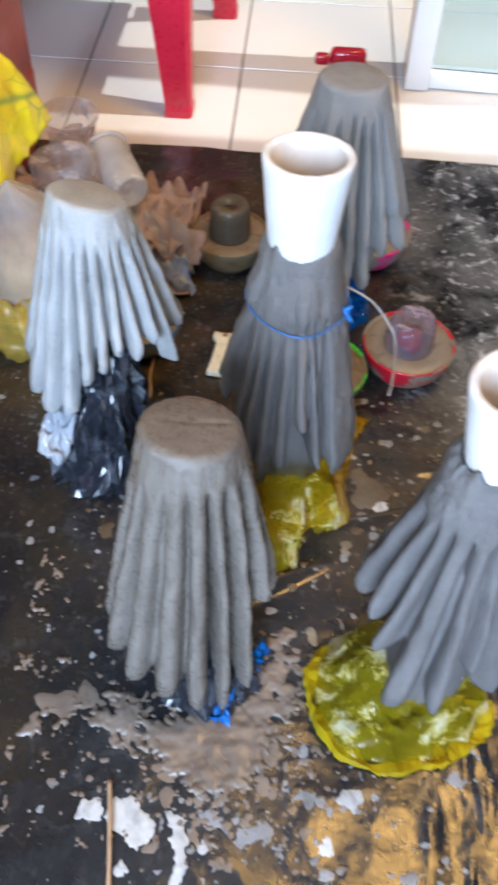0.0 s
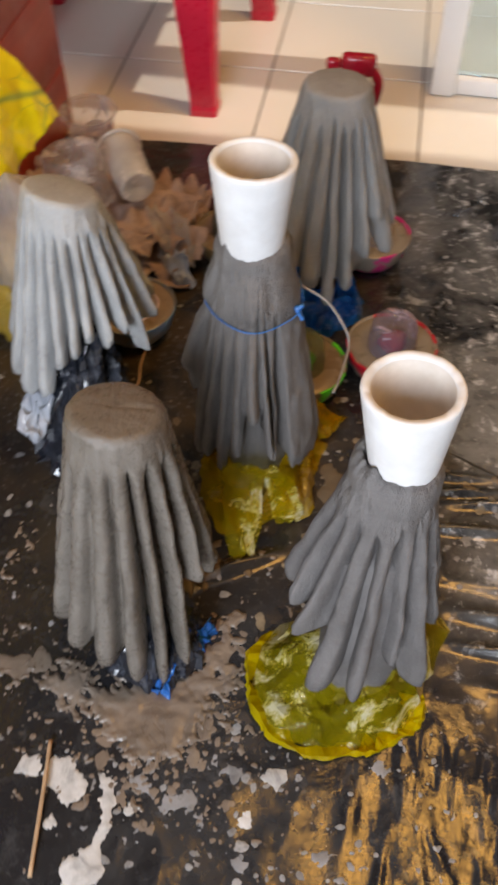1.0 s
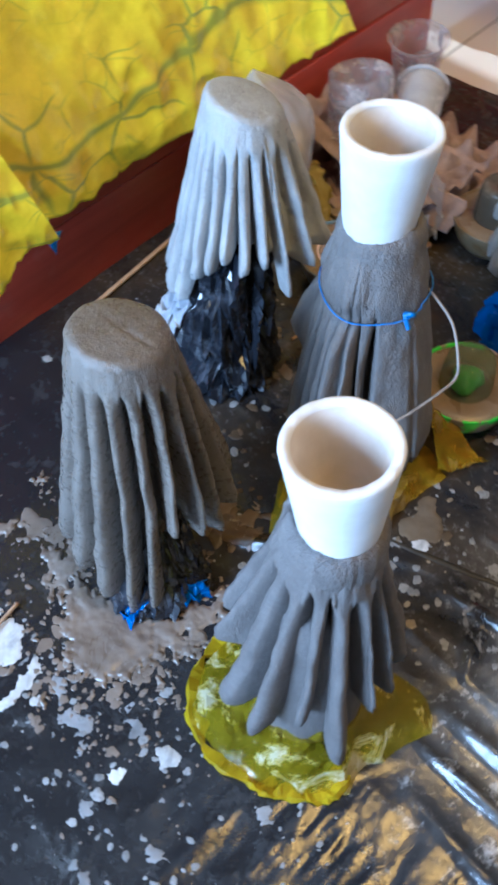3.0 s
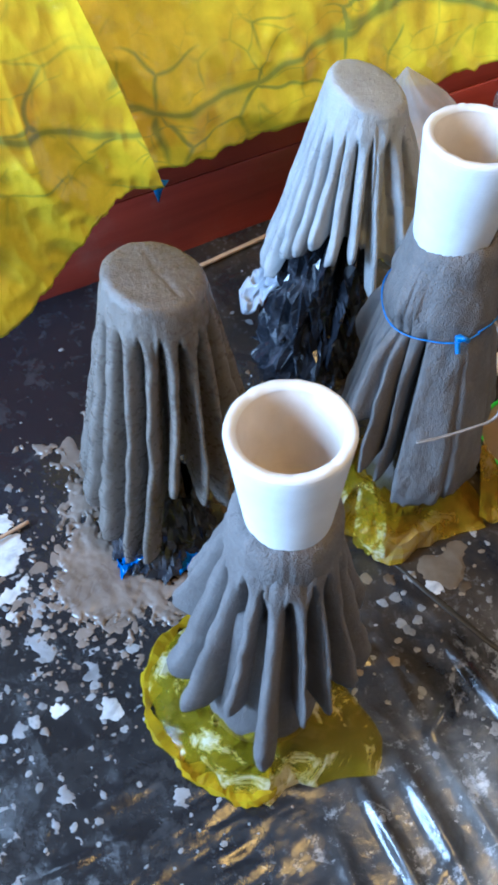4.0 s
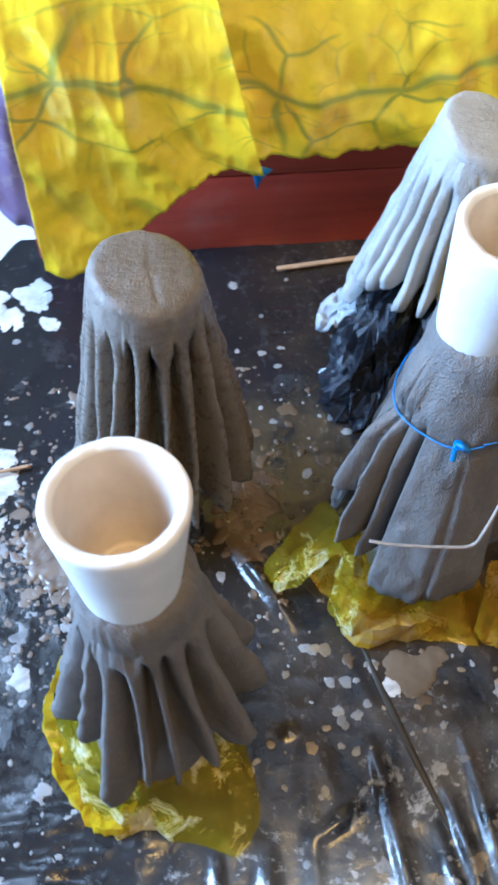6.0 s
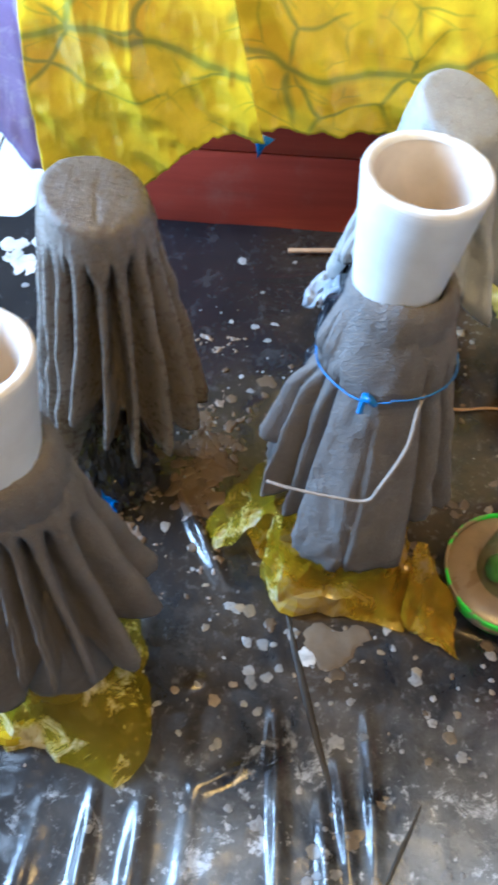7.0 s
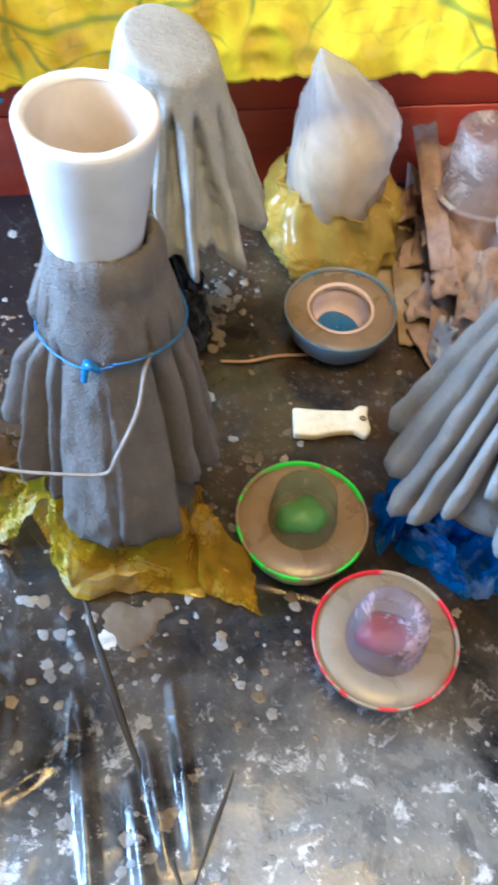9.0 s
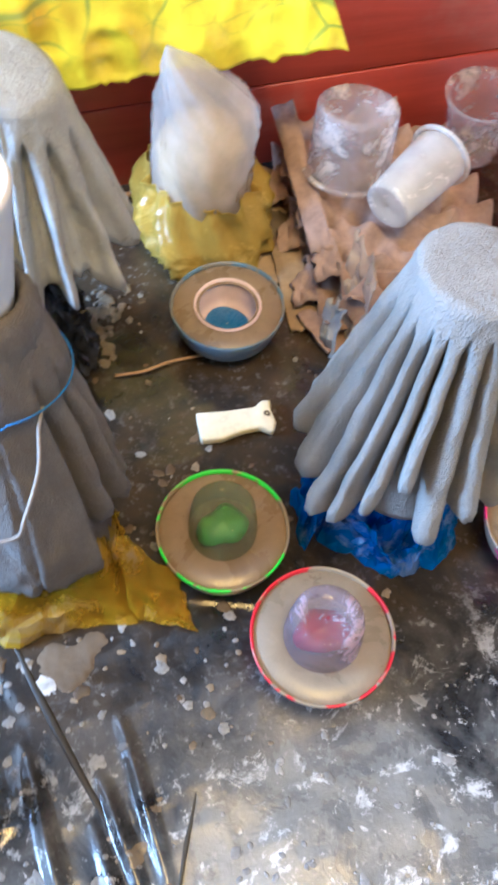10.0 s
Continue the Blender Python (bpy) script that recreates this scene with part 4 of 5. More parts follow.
def film(name, x, y, label, mesh, material, category="plastic bag", group="", z=0.002, rz=0.0, smooth=True):
    t = thing(name, x, y, z, label, category, group, rz)
    ob = part("film", mesh, material, t, smooth=smooth)
    solid(ob, 0.0006, 0.0)
    return t


def flap(name, p00, p10, p11, p01, seed, rough=0.006, n=22):
    """A loose four-cornered film flap with crumpled folds."""
    u, v = np.meshgrid(np.linspace(0, 1, n), np.linspace(0, 1, n))
    P = [np.array(p) for p in (p00, p10, p11, p01)]
    X = sum(w[..., None] * p for w, p in zip(((1 - u) * (1 - v), u * (1 - v), u * v, (1 - u) * v), P))
    X = X.reshape(-1, 3)
    uu, vv = u.ravel(), v.ravel()
    X[:, 2] += rough * ridged(uu * 4, vv * 4, seed, 3)
    X[:, 0] += rough * 0.6 * vnoise(uu * 5, vv * 5, seed + 3)
    X[:, 1] += rough * 0.6 * vnoise(uu * 5, vv * 5, seed + 5)
    X[:, 2] = np.maximum(X[:, 2], 0.004)
    return mesh_of(name, X, grid_faces(n, n))


# plastic under and round the planters
reach = outline((0, 0.070), (22, 0.096), (34, 0.122), (47, 0.122), (62, 0.102), (90, 0.072), (140, 0.080), (168, 0.104), (180, 0.113), (197, 0.111), (226, 0.112), (240, 0.102), (254, 0.094), (270, 0.086), (285, 0.082), (318, 0.082), (339, 0.082), (350, 0.072))
b = film("carrier_bag", 0.243, 0.602, "crumpled yellow plastic bag smeared with cement under a planter",
         crumple_ring("film", 0.034, 1.0, 0.070, 3, reach=lambda a: reach(a) * 0.97, folds=4.4, lift=0.012, na=54, nr=9, rough=0.75), BAG_YELLOW, group="bags under the planters", smooth=False)
solid(part("rolled_mouth", rim_band("rolled_mouth", reach, 6, 160, 345), BAG_RIM, b, "doubled yellow mouth of the bag", False), 0.0005, 0)
reach3 = outline((0, 0.070), (20, 0.074), (36, 0.100), (58, 0.085), (90, 0.066), (140, 0.066), (200, 0.070), (240, 0.080), (255, 0.110), (268, 0.090), (295, 0.066), (318, 0.084), (330, 0.080), (345, 0.070))
b = film("carrier_bag", 0.100, 0.850, "crumpled amber and yellow plastic bag under a tied planter",
         crumple_ring("film", 0.040, 1.0, 0.070, 15, reach=reach3, folds=5, lift=0.008, na=60, nr=9, rough=0.7), BAG_ORANGE, group="bags under the planters", smooth=False)
solid(part("bag_corner", flap("bag_corner", (0.040, 0.055, 0.110), (0.074, 0.052, 0.012), (0.100, 0.104, 0.006), (0.058, 0.104, 0.030), 4, 0.005, 26), BAG_ORANGE, b), 0.0006, 0)
solid(part("bag_flag", flap("bag_flag", (0.064, 0.074, 0.030), (0.084, 0.068, 0.010), (0.104, 0.108, 0.005), (0.074, 0.104, 0.008), 11, 0.003, 18), BAG_ORANGE, b, "pleated amber handle of the bag"), 0.0006, 0)
solid(part("bag_side", flap("bag_side", (-0.030, -0.075, 0.110), (0.022, -0.066, 0.095), (0.016, -0.128, 0.008), (-0.014, -0.136, 0.012), 7, 0.007, 26), BAG_YELLOW, b, "yellow side of the bag"), 0.0006, 0)
solid(part("bag_tail", flap("bag_tail", (0.020, -0.066, 0.100), (0.050, -0.056, 0.080), (0.066, -0.060, 0.004), (0.034, -0.078, 0.006), 9, 0.006, 26), BAG_YELLOW, b, "yellow side of the bag"), 0.0006, 0)
reach5 = outline((0, 0.062), (50, 0.060), (120, 0.070), (190, 0.076), (225, 0.086), (245, 0.080), (278, 0.080), (300, 0.058), (325, 0.068))
b = film("carrier_bag", 0.138, 1.171, "crumpled glossy blue plastic bag under a planter",
         crumple_ring("film", 0.030, 1.0, 0.060, 23, reach=reach5, folds=6, lift=0.016), BAG_BLUE, group="bags under the planters", smooth=False)
solid(part("bag_handle", flap("bag_handle", (0.010, -0.062, 0.060), (0.050, -0.045, 0.060), (0.064, -0.020, 0.006), (0.030, -0.038, 0.006), 14, 0.008, 26), BAG_BLUE, b), 0.0006, 0)
solid(part("bag_handle", flap("bag_handle", (-0.045, -0.070, 0.060), (-0.005, -0.070, 0.070), (0.016, -0.098, 0.008), (-0.036, -0.096, 0.008), 17, 0.008, 26), BAG_BLUE, b), 0.0006, 0)
b = film("carrier_bag", -0.118, 0.880, "crumpled black plastic bag dusted with cement under a pale planter",
         crumple_ring("film", 0.031, 0.057, 0.200, 31, reach=lambda a: 1 + 0.30 * np.cos(a + 2.2), folds=8, lift=0.02, nr=18, rough=1.3), BAG_BLACK, group="bags under the planters", smooth=False)
solid(part("bag_end", flap("bag_end", (-0.020, -0.045, 0.125), (-0.050, -0.040, 0.135), (-0.058, -0.078, 0.092), (-0.034, -0.090, 0.075), 5, 0.008, 26), BAG_WHITE, b, "twisted whitish end of the bag"), 0.0006, 0)
film("carrier_bag", 0.026, 0.612, "crumpled black plastic bag smeared with slurry under a wet planter",
     crumple_ring("film", 0.026, 0.050, 0.100, 41, reach=lambda a: 1 + 0.2 * np.cos(a + 1.2), folds=8, lift=0.01), BAG_BLACK, group="bags under the planters", smooth=False)
film("film_scrap", 0.046, 0.556, "small blue film scrap poking from under a wet planter", flap("film", (-0.012, 0.010, 0.026), (0.010, 0.014, 0.026), (0.012, -0.012, 0.006), (-0.010, -0.012, 0.004), 5, 0.006), BAG_BLUE, "plastic scrap")
film("film_scrap", 0.078, 0.612, "small blue film scrap smeared with slurry", flap("film", (-0.012, -0.010, 0.028), (0.004, 0.014, 0.028), (0.012, 0.010, 0.006), (0.004, -0.012, 0.004), 6, 0.006), BAG_BLUE, "plastic scrap")


# ---- bowls with cups pressed into mortar ----
def bowl(x, y, r, h, rim, fill, label, cup=None, cup_r=0.034, cup_h=0.045, flip=True):
    t, c = thing("bowl", x, y, 0.006, label, "bowl", "bowls of mortar"), None
    t.matrix_world = pose(x, y, 0.006, 0, 0, 37 * x * 100)
    prof = [(0.001, 0.0), (r * 0.55, 0.0), (r * 0.66, 0.003), (r * 0.86, h * 0.38), (r * 0.97, h * 0.8), (r, h - 0.002), (r * 0.995, h), (r * 0.965, h), (r * 0.95, h - 0.004)]
    part("bowl_wall", lathe("bowl_wall", prof, 72, 0.004, int(x * 1000) % 97), rim, t, "thin plastic bowl smeared with mortar")
    fp = [(r * 0.955, h - 0.0045), (r * 0.9, h - 0.002), (r * 0.7, h - 0.0012), (cup_r + 0.004, h - 0.0015), (cup_r - 0.004, h - 0.003)] + ([(0.001, h - 0.003)] if flip else [])
    part("mortar_fill", lathe("mortar_fill", fp, 72, 0.006, 5), fill, t, "smooth wet mortar filling")
    if flip and cup:
        cp = [(cup_r, h - 0.006), (cup_r * 0.99, h + 0.002), (cup_r * 0.93, h + cup_h * 0.6), (cup_r * 0.88, h + cup_h * 0.88), (cup_r * 0.80, h + cup_h * 0.97), (cup_r * 0.6, h + cup_h), (cup_r * 0.5, h + cup_h - 0.002), (0.001, h + cup_h - 0.003)]
        c = solid(part("upturned_cup", lathe("upturned_cup", cp, 56, 0.006, 9), cup, t, "clear plastic cup pressed upside down into the mortar"), 0.0007, 0)
    elif cup:
        cp = [(cup_r + 0.002, h - 0.001), (cup_r + 0.001, h + 0.001), (cup_r - 0.001, h), (cup_r * 0.93, h * 0.55), (cup_r * 0.86, 0.010), (0.001, 0.009)]
        c = part("sunk_cup", lathe("sunk_cup", cp, 56, 0.004, 9), cup, t, "pinkish paper cup sunk in the mortar")
    return c


g = bowl(0.134, 1.000, 0.0600, 0.050, RIM_GREEN, MORTAR_BROWN, "bright green bowl of brown mortar with an upturned clear cup", CUP_GREEN, 0.031, 0.042)
part("green_lump", lathe("green_lump", [(0.001, 0.0505), (0.018, 0.051), (0.021, 0.054), (0.014, 0.060), (0.001, 0.063)], 32, 0.14, 2), GREEN_PLASTIC, g, "green plastic inside the cup")
rb = bowl(0.250, 1.054, 0.0610, 0.050, RIM_RED, MORTAR_GREY, "red-rimmed bowl of pale mortar with an upturned clear cup", CUP_LILAC, 0.033, 0.042)
part("red_lump", lathe("red_lump", [(0.001, 0.0505), (0.018, 0.051), (0.022, 0.056), (0.012, 0.064), (0.001, 0.066)], 32, 0.15, 4), RED_GLOSS, rb, "dark red lump inside the cup")
bb = bowl(-0.112, 1.074, 0.0600, 0.050, RIM_BLUE, MORTAR_BROWN, "blue-grey bowl of brown mortar with a sunk paper cup", CUP_PINK, 0.034, 0.0, False)
part("blue_lump", lathe("blue_lump", [(0.027, 0.012), (0.022, 0.016), (0.001, 0.018)], 32, 0.05, 6), BLUE_PLASTIC, bb, "blue bottom of the cup")
bowl(-0.004, 1.262, 0.0580, 0.050, RIM_TAN, MORTAR_BROWN, "tan bowl of mortar with a muddy upturned cup", CUP_DARK, 0.031, 0.050)
bowl(0.205, 1.290, 0.0600, 0.048, RIM_PINK, MORTAR_GREY, "pink-rimmed bowl of grey mortar", CUP_CLEAR, 0.032, 0.03)


# ---- red panel, lath, sack ----
panel = thing("bench_side", -0.375, 1.05, 0.0, "red varnished wooden bench side standing on the tiles", "bench")
for k, (z0, z1) in enumerate(((0.0, 0.115), (0.1165, 0.262), (0.2635, 0.43), (0.4315, 0.60))):
    part("plank", box(-0.010, 0.008 + 0.001 * (k % 2), -0.575, 0.085, z0, z1, 0.002), RED_BOARD, panel)
    part("plank", box(-0.010, 0.011 - 0.001 * (k % 2), 0.087, 0.545, z0, z1, 0.002), RED_BOARD, panel)
part("top_rail", box(-0.030, 0.016, -0.580, 0.550, 0.6005, 0.625, 0.004), RED_BOARD, panel)
lath = thing("wooden_lath", -0.332, 0.905, 0.008, "thin pale wooden lath lying along the bench side", "lath", rz=6.0)
part("strip", box(-0.003, 0.003, -0.135, 0.15, 0.0, 0.004, 0.001), LATH, lath)


def sack_sheet(name, y0, y1, hem_line, x_at, seed, top=0.66, ny=150, nz=110, dog_ear=0.0):
    u, v = np.meshgrid(np.linspace(0, 1, ny), np.linspace(0, 1, nz))
    y = y0 + (y1 - y0) * u
    hem = hem_line(y) + 0.003 * vnoise(y * 70, y * 0, seed) + 0.002 * vnoise(y * 190, y * 0, seed + 1)
    z = hem + (top - hem) * v
    y = y - dog_ear * u ** 3 * v
    x = x_at(y, z)
    x = x + 0.009 * ridged(y * 6 + z * 3, z * 5, seed + 2, 3) + 0.012 * vnoise(y * 6, z * 1.5, seed + 5) + 0.0027 * ridged(y * 22, z * 20, seed + 9, 3)
    x = np.maximum(x, -0.352)
    verts = np.stack([x.ravel(), y.ravel(), z.ravel()], 1)
    return mesh_of(name, verts, grid_faces(nz, ny))


sack = thing("plastic_sack", 0.0, 0.0, 0.0, "yellow plastic sack printed with green branches, draped over the bench", "sack")
hem_left = lambda y: np.interp(y, (0.475, 0.50, 0.53, 0.57, 0.61, 0.64, 0.67, 0.705, 0.745), (0.170, 0.140, 0.110, 0.130, 0.160, 0.187, 0.214, 0.232, 0.226))
hem_right = lambda y: np.interp(y, (0.60, 0.68, 0.74, 0.80, 0.88, 1.0, 1.12, 1.21), (0.245, 0.232, 0.212, 0.214, 0.216, 0.220, 0.226, 0.246))
solid(part("front_sheet", sack_sheet("front_sheet", 0.512, 0.742, hem_left, lambda y, z: -0.232 - 0.13 * q(0.25, 0.62, z) , 3, dog_ear=0.105), SACK, sack), 0.0008, 0)
solid(part("back_sheet", sack_sheet("back_sheet", 0.60, 1.225, hem_right, lambda y, z: -0.272 - 0.085 * q(0.22, 0.55, z) + 0.035 * q(1.08, 1.22, y), 8, dog_ear=0.16), SACK, sack), 0.0008, 0)
tip = mesh_of("blue_corner", [(-0.243, 0.730, 0.232), (-0.240, 0.752, 0.226), (-0.234, 0.735, 0.206), (-0.238, 0.742, 0.218)], [(0, 3, 1), (0, 2, 3)])
solid(part("blue_corner", tip, BLUE_PLASTIC, sack, "blue printed corner of the sack"), 0.0008, 0)
solid(part("purple_side", flap("purple_side", (-0.285, 0.425, 0.21), (-0.238, 0.530, 0.135), (-0.30, 0.535, 0.60), (-0.34, 0.45, 0.60), 12, 0.010, 30), PURPLE_FILM, sack, "faded purple side panel of the sack"), 0.0008, 0)


# ---- clear bag, egg tray, cups, cardboard ----
def blob(name, rings, seed, crump=0.006, seg=72):
    """A filled soft bag from (height, radius, shift x, shift y) rings."""
    verts = []
    zs = np.linspace(rings[0][0], rings[-1][0], 44)
    R = np.array(rings)
    for z in zs:
        r, sx, sy = (np.interp(z, R[:, 0], R[:, k]) for k in (1, 2, 3))
        a = np.linspace(0, 2 * math.pi, seg, endpoint=False)
        rr = r * (1 + 0.05 * np.sin(2 * a + 1)) + crump * ridged(np.cos(a) * 1.6 + 4 + z * 5, np.sin(a) * 1.6 + z * 11, seed, 3) * min(1, r / 0.03)
        verts.append(np.stack([sx + rr * np.cos(a), sy + rr * np.sin(a), 0 * a + z], 1))
    return mesh_of(name, np.concatenate(verts), grid_faces(len(zs), seg, True) + [tuple(range(seg))[::-1]])


cb = thing("filled_bag", -0.262, 1.085, 0.005, "milky clear plastic bag bunched to a peak over a yellow one", "plastic bag")
solid(part("clear_bag", blob("clear_bag", [(0.052, 0.034, 0.006, 0), (0.062, 0.045, 0.004, 0), (0.09, 0.050, 0.002, 0), (0.13, 0.053, 0.002, 0.002), (0.165, 0.052, 0.003, 0.006), (0.19, 0.045, 0.006, 0.003), (0.215, 0.032, 0.010, -0.007), (0.24, 0.016, 0.015, -0.021), (0.256, 0.006, 0.018, -0.031), (0.264, 0.001, 0.020, -0.035)], 3, 0.0050), BAG_CLEAR, cb), 0.0006, 0)
solid(part("yellow_bag", blob("yellow_bag", [(0.0, 0.052, 0.01, 0), (0.02, 0.064, 0.012, 0), (0.045, 0.066, 0.010, 0.0), (0.07, 0.061, 0.004, 0), (0.092, 0.053, 0.002, 0), (0.098, 0.0545, 0.002, 0)], 8, 0.015), BAG_AMBER, cb, "crumpled milky yellow bag at the foot"), 0.0006, 0)
part("powder_fill", blob("powder_fill", [(0.06, 0.036, 0.006, 0), (0.09, 0.045, 0.003, 0), (0.115, 0.047, 0.003, 0.002), (0.135, 0.046, 0.003, 0.003), (0.146, 0.042, 0.004, 0.004), (0.158, 0.032, 0.004, 0.004), (0.165, 0.016, 0.004, 0.004), (0.167, 0.001, 0.004, 0.004)], 5, 0.003), plain("pale_powder", (0.66, 0.46, 0.16), 0.9, 0.1, 40, 0.3), cb, "pale powder inside the bag")


def egg_tray(name, x, y, z, nx, ny, rx, ry, rz, label):
    t = new(name)
    t.matrix_world = pose(x, y, z, rx, ry, rz)
    tagged(t, label, "egg tray", "torn egg trays")
    pitch, per = 0.046, 12
    u, v = np.meshgrid(np.arange(nx * per + 1) / per, np.arange(ny * per + 1) / per)
    h = 0.009 * (np.cos(2 * math.pi * u) * np.cos(2 * math.pi * v)) + 0.007 * np.cos(2 * math.pi * u) + 0.0012 * vnoise(u * 5, v * 5, 7)
    jag = 0.006 * vnoise(u * 3, v * 0, 3) * (v > ny - 0.3)
    verts = np.stack([(u * pitch).ravel(), (v * pitch + jag).ravel(), h.ravel() + 0.026], 1)
    solid(part("pulp_sheet", mesh_of("pulp_sheet", verts, grid_faces(ny * per + 1, nx * per + 1)), PULP, t), 0.0022)
    w = nx * pitch
    for k in range(3):
        x0 = w * (0.12 + 0.28 * k)
        solid(part("torn_flap", flap("torn_flap", (x0, 0.004, 0.034), (x0 + 0.05, 0.004, 0.030), (x0 + 0.042, -0.022, 0.012), (x0 + 0.008, -0.018, 0.016), 21 + k, 0.004, 12), PULP, t), 0.002)
    return t


egg_tray("egg_tray", -0.347, 1.196, 0.008, 6, 5, 1, 1, -5, "torn grey-brown paper pulp egg tray, damp at the edge")
egg_tray("egg_tray", -0.343, 1.212, 0.052, 6, 3, 2, 2, -4, "torn grey-brown paper pulp egg tray stacked on another")


def card_strip(name, x, y, z, lx, ly, rx, ry, rz, mat, label):
    t = new(name)
    t.matrix_world = pose(x, y, z, rx, ry, rz)
    tagged(t, label, "cardboard")
    u, v = np.meshgrid(np.linspace(0, 1, 24), np.linspace(0, 1, 14))
    jag = 0.004 * vnoise(v * 6, v * 0, 3)
    verts = np.stack([((u - 0.5) * lx + jag * u).ravel(), ((v - 0.5) * ly).ravel(), (0.003 * vnoise(u * 4, v * 3, 2)).ravel()], 1)
    solid(part("sheet", mesh_of("sheet", verts, grid_faces(14, 24)), mat, t), 0.003)
    return t


card_strip("cardboard_piece", -0.250, 1.165, 0.012, 0.10, 0.055, 6, -4, 30, CARD_DARK, "soaked dark cardboard scrap on the sheeting")
card_strip("cardboard_piece", -0.235, 1.192, 0.096, 0.19, 0.026, 30, 14, -3, PULP, "torn edge strip of an egg tray leaning on the stack")
card_strip("cardboard_piece", -0.150, 1.164, 0.018, 0.12, 0.034, 14, 4, -6, CARD, "torn brown pulp strip at the egg trays' foot")
card_strip("cardboard_piece", -0.085, 1.178, 0.016, 0.06, 0.036, -8, 6, 20, PULP, "torn pinkish pulp scrap at the egg trays' foot")
card_strip("cardboard_piece", -0.205, 1.150, 0.010, 0.08, 0.045, 2, -3, 12, CARD, "flat brown cardboard scrap on the sheeting")
card_strip("cardboard_piece", -0.300, 1.185, 0.020, 0.09, 0.06, 10, 12, 70, CARD, "folded brown cardboard scrap against the bench")


def cup(name, m, r_mouth, r_foot, h, mat, label, ribs=0):
    t = new(name)
    t.matrix_world = m
    tagged(t, label, "cup", "empty plastic cups")
    prof = [(0.001, 0.002), (r_foot * 0.8, 0.0025), (r_foot * 0.92, 0.0), (r_foot, 0.002)]
    prof += [(r_foot + (r_mouth - r_foot) * k / 10, 0.002 + (h - 0.006) * k / 10) for k in range(1, 11)]
    rim = [(r_mouth, h - 0.0045), (r_mouth + 0.0045, h - 0.004), (r_mouth + 0.0050, h - 0.0015), (r_mouth + 0.0038, h)]
    me = lathe("cup_wall", prof, 96, 0.004, int(h * 999))
    if ribs:
        for v in me.vertices:
            a = math.atan2(v.co.y, v.co.x)
            k = 1 + 0.02 * math.cos(ribs * a) * (0.25 < v.co.z / h < 0.9) * 0.5 + 0.018 * math.cos(ribs * a) * (v.co.z / h < 0.25)
            v.co.x, v.co.y = v.co.x * k, v.co.y * k
    solid(part("cup_wall", me, mat, t), 0.0008, 0)
    solid(part("rim", lathe("rim", rim, 96, 0.004, int(h * 999)), mat, t), 0.0008, 0)
    return t


cup("plastic_cup", pose(-0.238, 1.248, 0.176, 177, -7, 0), 0.0455, 0.0420, 0.080, CUP_CLEAR, "clear ribbed plastic cup upside down on egg trays", 30)
cup("plastic_cup", pose(-0.143, 1.252, 0.120, -84, 0, 32), 0.0315, 0.0260, 0.096, CUP_DUSTY, "cement-dusted clear plastic cup lying on egg trays")
cup("plastic_cup", pose(-0.266, 1.418, 0.058, 3, 2, 0), 0.0400, 0.0300, 0.084, CUP_CLEAR, "clear plastic cup standing upright on egg trays")

card_strip("cardboard_piece", -0.062, 1.212, 0.062, 0.055, 0.050, 62, 20, 30, PULP, "crumpled pinkish pulp end torn from an egg tray")
card_strip("cardboard_piece", -0.080, 1.255, 0.060, 0.060, 0.046, 70, -10, 64, PULP, "torn pinkish pulp end standing at the egg trays")
film("film_scrap", -0.070, 1.188, "crumpled whitish film caught at the egg trays' foot", flap("film", (-0.016, -0.010, 0.060), (0.014, -0.006, 0.064), (0.022, -0.014, 0.010), (-0.010, -0.020, 0.008), 33, 0.008), BAG_WHITE, "plastic scrap")
film("film_scrap", -0.075, 1.240, "crumpled clear film hanging over the egg trays' end", flap("film", (-0.050, -0.030, 0.108), (0.004, -0.024, 0.104), (0.030, -0.036, 0.014), (-0.022, -0.048, 0.022), 41, 0.012, 28), BAG_CLEAR, "plastic scrap")

# foam offcut and twig
foam = thing("foam_offcut", 0.006, 1.050, 0.007, "cream foam offcut lying on the sheeting", "foam piece", rz=86)
fb = bmesh.new()
block = [(-0.045, -0.018), (-0.020, -0.020), (0.005, -0.014), (0.026, -0.013), (0.040, -0.022), (0.047, -0.010), (0.044, 0.010), (0.047, 0.022), (0.036, 0.024), (0.026, 0.016), (-0.010, 0.017), (-0.044, 0.021)]
base = [fb.verts.new((px * 0.86, py * 0.86, 0)) for px, py in block]
face = fb.faces.new(base)
ext = bmesh.ops.extrude_face_region(fb, geom=[face])
bmesh.ops.translate(fb, vec=(0, 0, 0.011), verts=[e for e in ext["geom"] if isinstance(e, bmesh.types.BMVert)])
bmesh.ops.bevel(fb, geom=fb.edges[:], offset=0.0025, segments=2, profile=0.5, affect="EDGES")
bmesh.ops.recalc_face_normals(fb, faces=fb.faces[:])
part("block", fb, FOAM, foam)
# the hole's dark is a flat disc set on top of the foam
part("screw_hole", lathe("screw_hole", [(0.0035, 0.0112), (0.0030, 0.0118), (0.001, 0.0114)], 16, 0.1, 3), CARD_DARK, foam, "dark disc on the foam, drawn for a hole").location = (0.033, 0.003, 0.0)
tw = thing("twig", -0.085, 0.985, 0.010, "short dry brown twig on the sheeting", "twig")
part("stick", tube("stick", [(-0.002, -0.040, -0.002), (0.001, -0.01, -0.001), (-0.004, 0.02, -0.001), (-0.003, 0.055, 0.0)], 0.0018), LATH, tw)
tw = thing("straw", -0.040, 0.425, 0.009, "thin dry straw on the sheeting", "straw")
